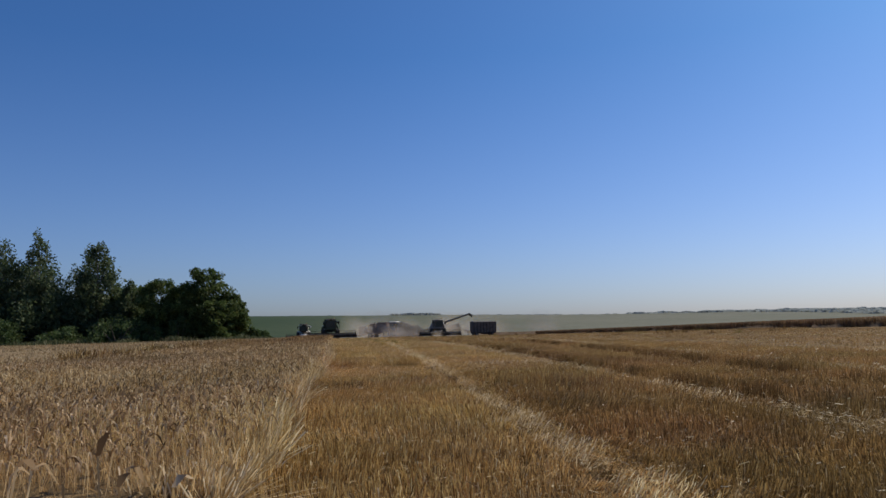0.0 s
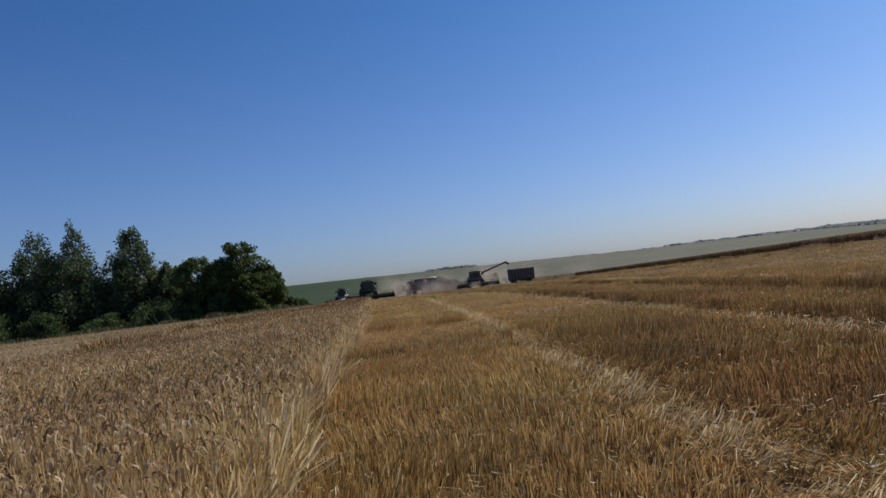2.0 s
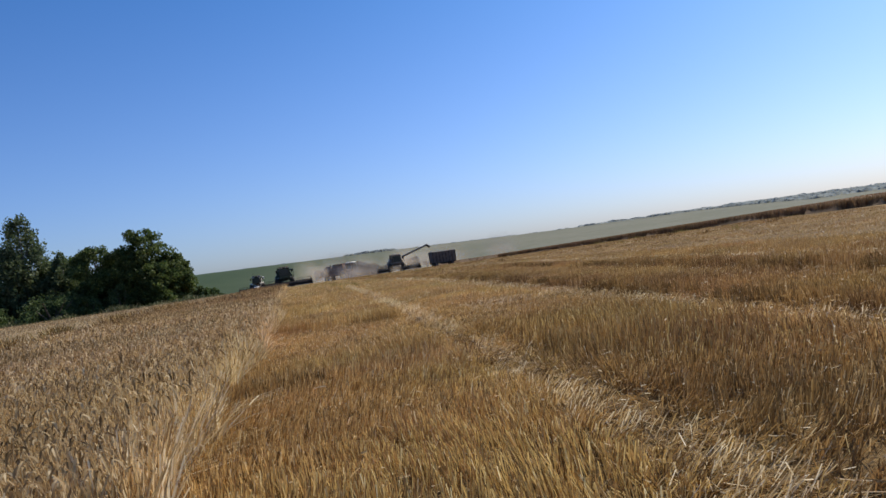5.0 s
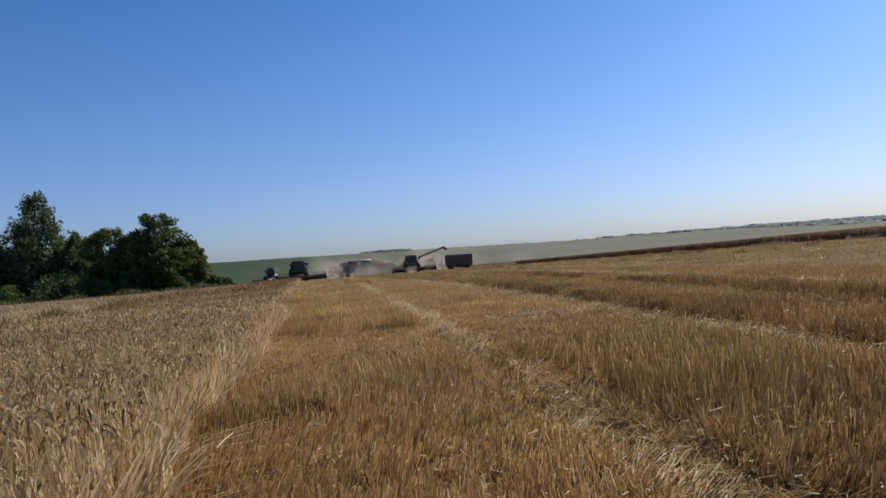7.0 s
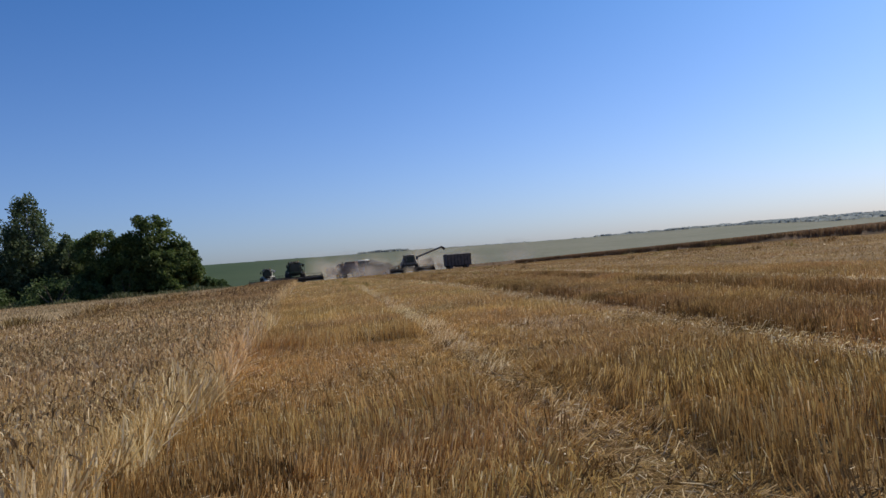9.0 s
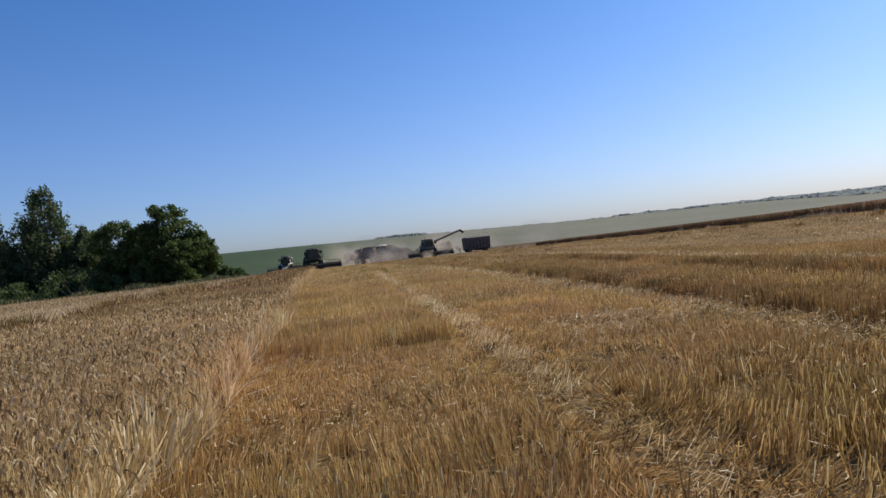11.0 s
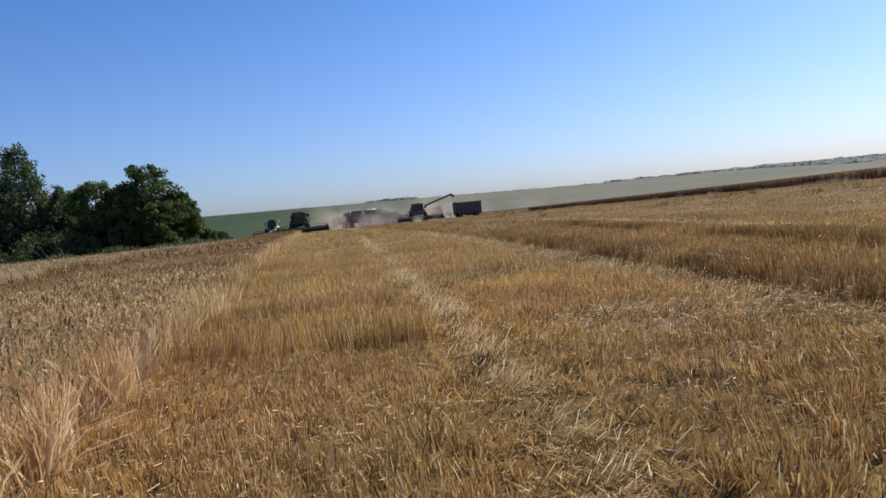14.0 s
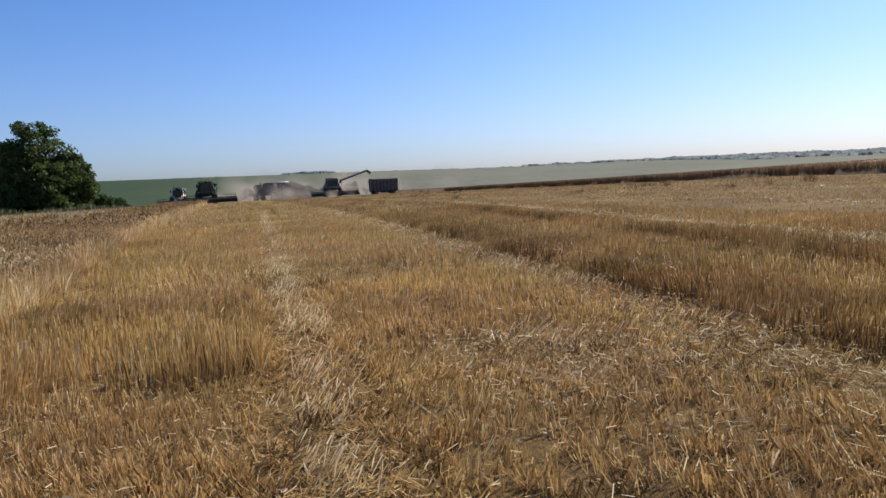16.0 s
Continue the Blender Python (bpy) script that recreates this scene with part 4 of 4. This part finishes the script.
def cut_straw(sheaf, x, y, wide, tall=1.0, per=1, gaps=0.55):
    flat = np.exp(-((x - track_x(y)) / 0.4) ** 2)
    thin = vnoise(x, y, 0.22, 67) * 0.6 + vnoise(x, y, 1.2, 68) * 0.4 + 0.15 * flat
    k = thin > rng.uniform(0.05, gaps, len(x))
    x, y, flat, wide = x[k], y[k], flat[k], wide[k]
    n = len(x)
    tuft = rng.uniform(0.6, 1.15, n)
    bend = rng.normal(0, 0.024, (2, n)) * (1 + 3.0 * flat)
    if per > 1:
        x, y, flat, tuft = (np.repeat(a, per) for a in (x, y, flat, tuft))
        bend, wide = np.repeat(bend, per, axis=1), np.repeat(wide, per) * rng.uniform(0.7, 1.2, n * per)
        n *= per
        x, y = x + rng.normal(0, 0.030, n), y + rng.normal(0, 0.030, n)
    z = land(x, y)
    h = stubble_height(x, y) * tuft * rng.uniform(0.85, 1.12, n) * tall
    # whole patches lean one way, as the reel and the wind left them
    b = bend + rng.normal(0, 0.016, (2, n)) + np.stack([vnoise(x, y, 1.3, 56) - 0.42, 0.7 * (vnoise(x, y, 1.1, 57) - 0.5)]) * 0.75 * h
    P = np.stack([np.stack([x, y, z - 0.01], -1), np.stack([x + b[0], y + b[1] - 0.10 * flat, z + h], -1)], 1)
    # share of browner straw by place: most right of the track and near the start
    brown = rng.uniform(size=n) < np.where(x > track_x(y) + 0.25, np.where(x > 14, 0.97, np.where((x < pass_x(y) - 0.5), np.interp(y, (6, 10, 13, 17, 21, 30), (1.0, 0.95, 0.75, 0.55, 0.2, 0.0)), np.interp(y, (13, 20, 40), (0.95, 0.68, 0.75)))), np.where(y > 24, 0.0, np.where(y < 18, 0.4, 0.2)))
    W = np.stack([wide, wide * 0.85], -1)
    # brown bands paint the shade on the taller straw at both pass edges
    band = ((x > pass_x(y)) & (x < pass_x(y) + 1.3)) | ((x > far_pass_x(y)) & (x < far_pass_x(y) + 1.3))
    brown |= band & (rng.uniform(size=n) < 0.9)
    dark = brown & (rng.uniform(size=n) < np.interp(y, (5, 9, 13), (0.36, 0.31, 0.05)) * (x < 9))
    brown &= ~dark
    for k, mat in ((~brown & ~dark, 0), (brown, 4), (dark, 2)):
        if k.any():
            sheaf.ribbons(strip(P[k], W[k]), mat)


def loose(sheaf, x, y, wide, length, lift, along=False, mat=1):
    n = len(x)
    z = land(x, y) + np.abs(rng.normal(0, 1, n)) * lift + 0.02
    a = rng.normal(1.75, 0.55, n) if along else rng.uniform(0, 2 * math.pi, n)
    L = length * rng.uniform(0.4, 1.2, n)
    t = rng.normal(0, 0.22, n)
    d = np.stack([np.cos(a), np.sin(a), t], -1) * L[:, None] / 2
    c = np.stack([x, y, z + np.abs(t) * L / 2], -1)
    m = c + np.stack([0 * L, 0 * L, 0.04 * L], -1)
    side = np.stack([-np.sin(a), np.cos(a), rng.normal(0, 0.5, n)], -1)[:, None, :] * (np.asarray(wide) / 2)[:, None, None]
    Q = np.stack([c - d, m, c + d] if length > 0.2 else [c - d, c + d], 1)
    sheaf.ribbons(np.stack([Q - side, Q + side], 2), mat)


st = Sheaf()
cut = lambda x, y: x > edge_x(y) + 0.02
x, y = scatter(-0.8, 7.5, 3.5, 25, 240, cut)
cut_straw(st, x, y, rng.uniform(0.0048, 0.0085, len(x)), 0.92, 8, 0.66)
x, y = scatter(7.5, 14, 8, 28, 190)
cut_straw(st, x, y, rng.uniform(0.0045, 0.008, len(x)), per=4, gaps=0.4)
x, y = scatter(-0.8, 14, 25, 46, 300, cut)
cut_straw(st, x, y, rng.uniform(0.007, 0.012, len(x)), 0.8, gaps=0.35)
x, y = scatter(14, 30, 10, 46, 110)
cut_straw(st, x, y, rng.uniform(0.008, 0.014, len(x)), 0.7)
x, y = scatter(-0.8, 32.6, 46, 90, 36, cut)
cut_straw(st, x, y, rng.uniform(0.016, 0.028, len(x)), 0.7)
x, y = scatter(-4, 32.6, 90, 172, 10, lambda x, y: (x > edge_x(y)) | (y > 134))
cut_straw(st, x, y, rng.uniform(0.03, 0.05, len(x)), 0.6)
x, y = scatter(-0.8, 14, -25, 3.5, 14, cut)
cut_straw(st, x, y, rng.uniform(0.012, 0.02, len(x)))
x, y = scatter(14, 32, -25, 10, 8)
cut_straw(st, x, y, rng.uniform(0.02, 0.035, len(x)), 0.8)
x, y = scatter(7.5, 14, 3.5, 8, 120)
cut_straw(st, x, y, rng.uniform(0.007, 0.012, len(x)))
# scattered straw, thick along the tracks and the threshed rows
x, y = scatter(-0.5, 8, 3.5, 27, 170, cut)
loose(st, x, y, rng.uniform(0.003, 0.005, len(x)), 0.06, 0.03)
# pale chips of straw lying on top
x, y = scatter(-0.5, 10, 3.5, 28, 75, cut)
k = vnoise(x, y, 0.9, 76) > rng.uniform(0.2, 0.85, len(x))
loose(st, x[k], y[k], rng.uniform(0.004, 0.0085, int(k.sum())), 0.045, 0.07, mat=3)
x, y = scatter(-0.5, 14, 3.5, 40, 28, cut)
loose(st, x, y, rng.uniform(0.003, 0.006, len(x)), 0.10, 0.07)
x, y = scatter(-0.5, 14, 3.5, 40, 0.9, cut)
loose(st, x, y, rng.uniform(0.004, 0.007, len(x)), 0.24, 0.10)
along_track = lambda y: track_x(y)
along_pass = lambda y: pass_x(y) - 0.45
along_far = lambda y: far_pass_x(y) + 1.7
for line_x, half, y0, y1, per, wdt in ((along_track, 0.22, 3.5, 30, 260, 0.8), (along_pass, 0.30, 3.5, 30, 300, 0.8), (along_far, 0.36, 6, 34, 300, 1.3), (along_track, 0.26, 30, 70, 40, 2.0), (along_pass, 0.35, 30, 70, 50, 2.0), (along_far, 0.45, 34, 80, 110, 3.0), (lambda y: 16.5 + 0 * y, 0.5, 12, 80, 60, 2.5), (lambda y: 21.5 + 0 * y, 0.5, 18, 90, 50, 3.0), (lambda y: 4.4 + 0 * y, 0.6, 19.6, 21.6, 420, 0.9)):
    n = int((y1 - y0) * 2 * half * per)
    y = rng.uniform(y0, y1, n)
    x = line_x(y) + rng.normal(0, half * 0.7, n) + 0.2 * (vnoise(y, y * 0, 3, 71) - 0.5)
    k = vnoise(x, y, 1.1, 72) > rng.uniform(0.15, 0.6, n)
    loose(st, x[k], y[k], wdt * rng.uniform(0.0035, 0.007, int(k.sum())), 0.10, 0.045, True)
# short pale bits, thick on the flattened patches and the threshed rows
for x0, x1, y0, y1, per in ((-0.4, 2.2, 16.3, 21.2, 150), (3.5, 5.3, 19.3, 21.8, 330)):
    x, y = scatter(x0, x1, y0, y1, per, cut)
    k = vnoise(x, y, 0.5, 77) > rng.uniform(0.15, 0.7, len(x))
    loose(st, x[k], y[k], rng.uniform(0.004, 0.008, int(k.sum())), 0.055, 0.05, mat=3)
for line_x, half, y0, y1, per, wd in ((along_pass, 0.26, 5, 30, 260, 0.006), (along_pass, 0.26, 30, 50, 110, 0.010), (along_far, 0.34, 12, 45, 130, 0.010)):
    n = int((y1 - y0) * 2 * half * per)
    y = rng.uniform(y0, y1, n)
    x = line_x(y) + rng.normal(0, half * 0.7, n)
    k = vnoise(x, y, 0.8, 78) > rng.uniform(0.2, 0.7, n)
    loose(st, x[k], y[k], wd * rng.uniform(0.7, 1.4, int(k.sum())), 0.06, 0.04, mat=3)
# straw pressed over by the wheels: pale, leaning one way
for line_x, half, y0, y1, per, wd in ((along_track, 0.24, 3.5, 18, 1250, 0.006), (along_track, 0.19, 18, 30, 1700, 0.0065), (along_track, 0.18, 30, 60, 260, 0.011), (along_pass, 0.28, 6, 27, 500, 0.006), (lambda y: 4.4 + 0 * y, 0.6, 19.6, 21.6, 420, 0.006), (along_pass, 0.30, 27, 60, 90, 0.012), (along_far, 0.32, 10, 40, 260, 0.010)):
    n = int((y1 - y0) * 2 * half * per)
    y = rng.uniform(y0, y1, n)
    x = line_x(y) + rng.normal(0, half * 0.75, n) + 0.25 * (vnoise(y, y * 0, 2.5, 71) - 0.5)
    k = 0.6 * vnoise(x, y, 0.5, 73) + 0.4 * vnoise(x, y, 2.2, 74) > rng.uniform(0.38, 0.80, n)
    x, y = x[k], y[k]
    n = len(x)
    z = land(x, y)
    reach, up = rng.uniform(0.04, 0.13, n), rng.uniform(0.03, 0.14, n)
    a = rng.normal(-0.9, 0.6, n)
    P = np.stack([np.stack([x, y, z], -1), np.stack([x + reach * np.cos(a), y + reach * np.sin(a), z + up], -1)], 1)
    pale_one = rng.uniform(size=n) < 0.75
    st.ribbons(strip(P[pale_one], np.full(int(pale_one.sum()), wd)), 3)
    st.ribbons(strip(P[~pale_one], np.full(int((~pale_one).sum()), wd)), 0)
# dark straw painting the shade at the foot of the steps and along the edges of the passes
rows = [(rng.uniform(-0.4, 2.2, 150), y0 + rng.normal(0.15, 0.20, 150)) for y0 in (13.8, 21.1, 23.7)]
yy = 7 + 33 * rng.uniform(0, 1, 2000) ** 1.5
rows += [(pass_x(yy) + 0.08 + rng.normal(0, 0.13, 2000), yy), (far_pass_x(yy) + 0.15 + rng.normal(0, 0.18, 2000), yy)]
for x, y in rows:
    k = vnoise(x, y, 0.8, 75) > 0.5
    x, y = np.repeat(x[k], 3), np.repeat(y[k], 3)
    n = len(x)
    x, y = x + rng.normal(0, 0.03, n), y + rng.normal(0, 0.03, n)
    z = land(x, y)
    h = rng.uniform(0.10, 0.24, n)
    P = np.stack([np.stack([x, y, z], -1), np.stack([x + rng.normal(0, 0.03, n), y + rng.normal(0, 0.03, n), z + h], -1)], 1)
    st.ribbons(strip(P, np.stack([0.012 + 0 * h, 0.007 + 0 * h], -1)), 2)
# dark tufts whose colour imitates shaded hollows in the straw
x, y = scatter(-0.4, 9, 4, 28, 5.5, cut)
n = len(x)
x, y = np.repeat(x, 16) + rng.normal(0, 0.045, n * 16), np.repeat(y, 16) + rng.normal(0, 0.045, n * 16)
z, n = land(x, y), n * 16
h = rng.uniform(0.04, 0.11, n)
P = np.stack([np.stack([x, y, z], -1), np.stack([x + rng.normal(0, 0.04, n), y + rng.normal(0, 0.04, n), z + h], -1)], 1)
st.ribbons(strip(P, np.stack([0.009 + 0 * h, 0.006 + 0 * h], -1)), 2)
# a few taller weeds left standing farther out
for x0, x1, y0, y1, per, mat in ((7, 31, 34, 95, 0.014, 2), (0, 14, 42, 120, 0.035, 5), (14, 31, 40, 120, 0.012, 5)):
    wx, wy = scatter(x0, x1, y0, y1, per)
    m = len(wx)
    spread = np.repeat(rng.uniform(0.08, 0.3, m), 30)
    x, y = np.repeat(wx, 30) + rng.normal(0, 1, m * 30) * spread * 1.6, np.repeat(wy, 30) + rng.normal(0, 1, m * 30) * spread
    z = land(x, y)
    h = rng.uniform(0.10, 0.26, m * 30)
    P = np.stack([np.stack([x, y, z], -1), np.stack([x + rng.normal(0, 0.08, m * 30), y + rng.normal(0, 0.08, m * 30), z + h], -1)], 1)
    st.ribbons(strip(P, np.stack([0.03 + 0 * h, 0.015 + 0 * h], -1)), mat)
tagged(st.build("stubble", [STUBBLE, LITTER, DARK_SHADE_STRAW, FRINGE, BROWN_STUBBLE, DRY_WEED]), "cut golden-brown stubble strewn with loose pale straw", "stubble", kind="stuff")
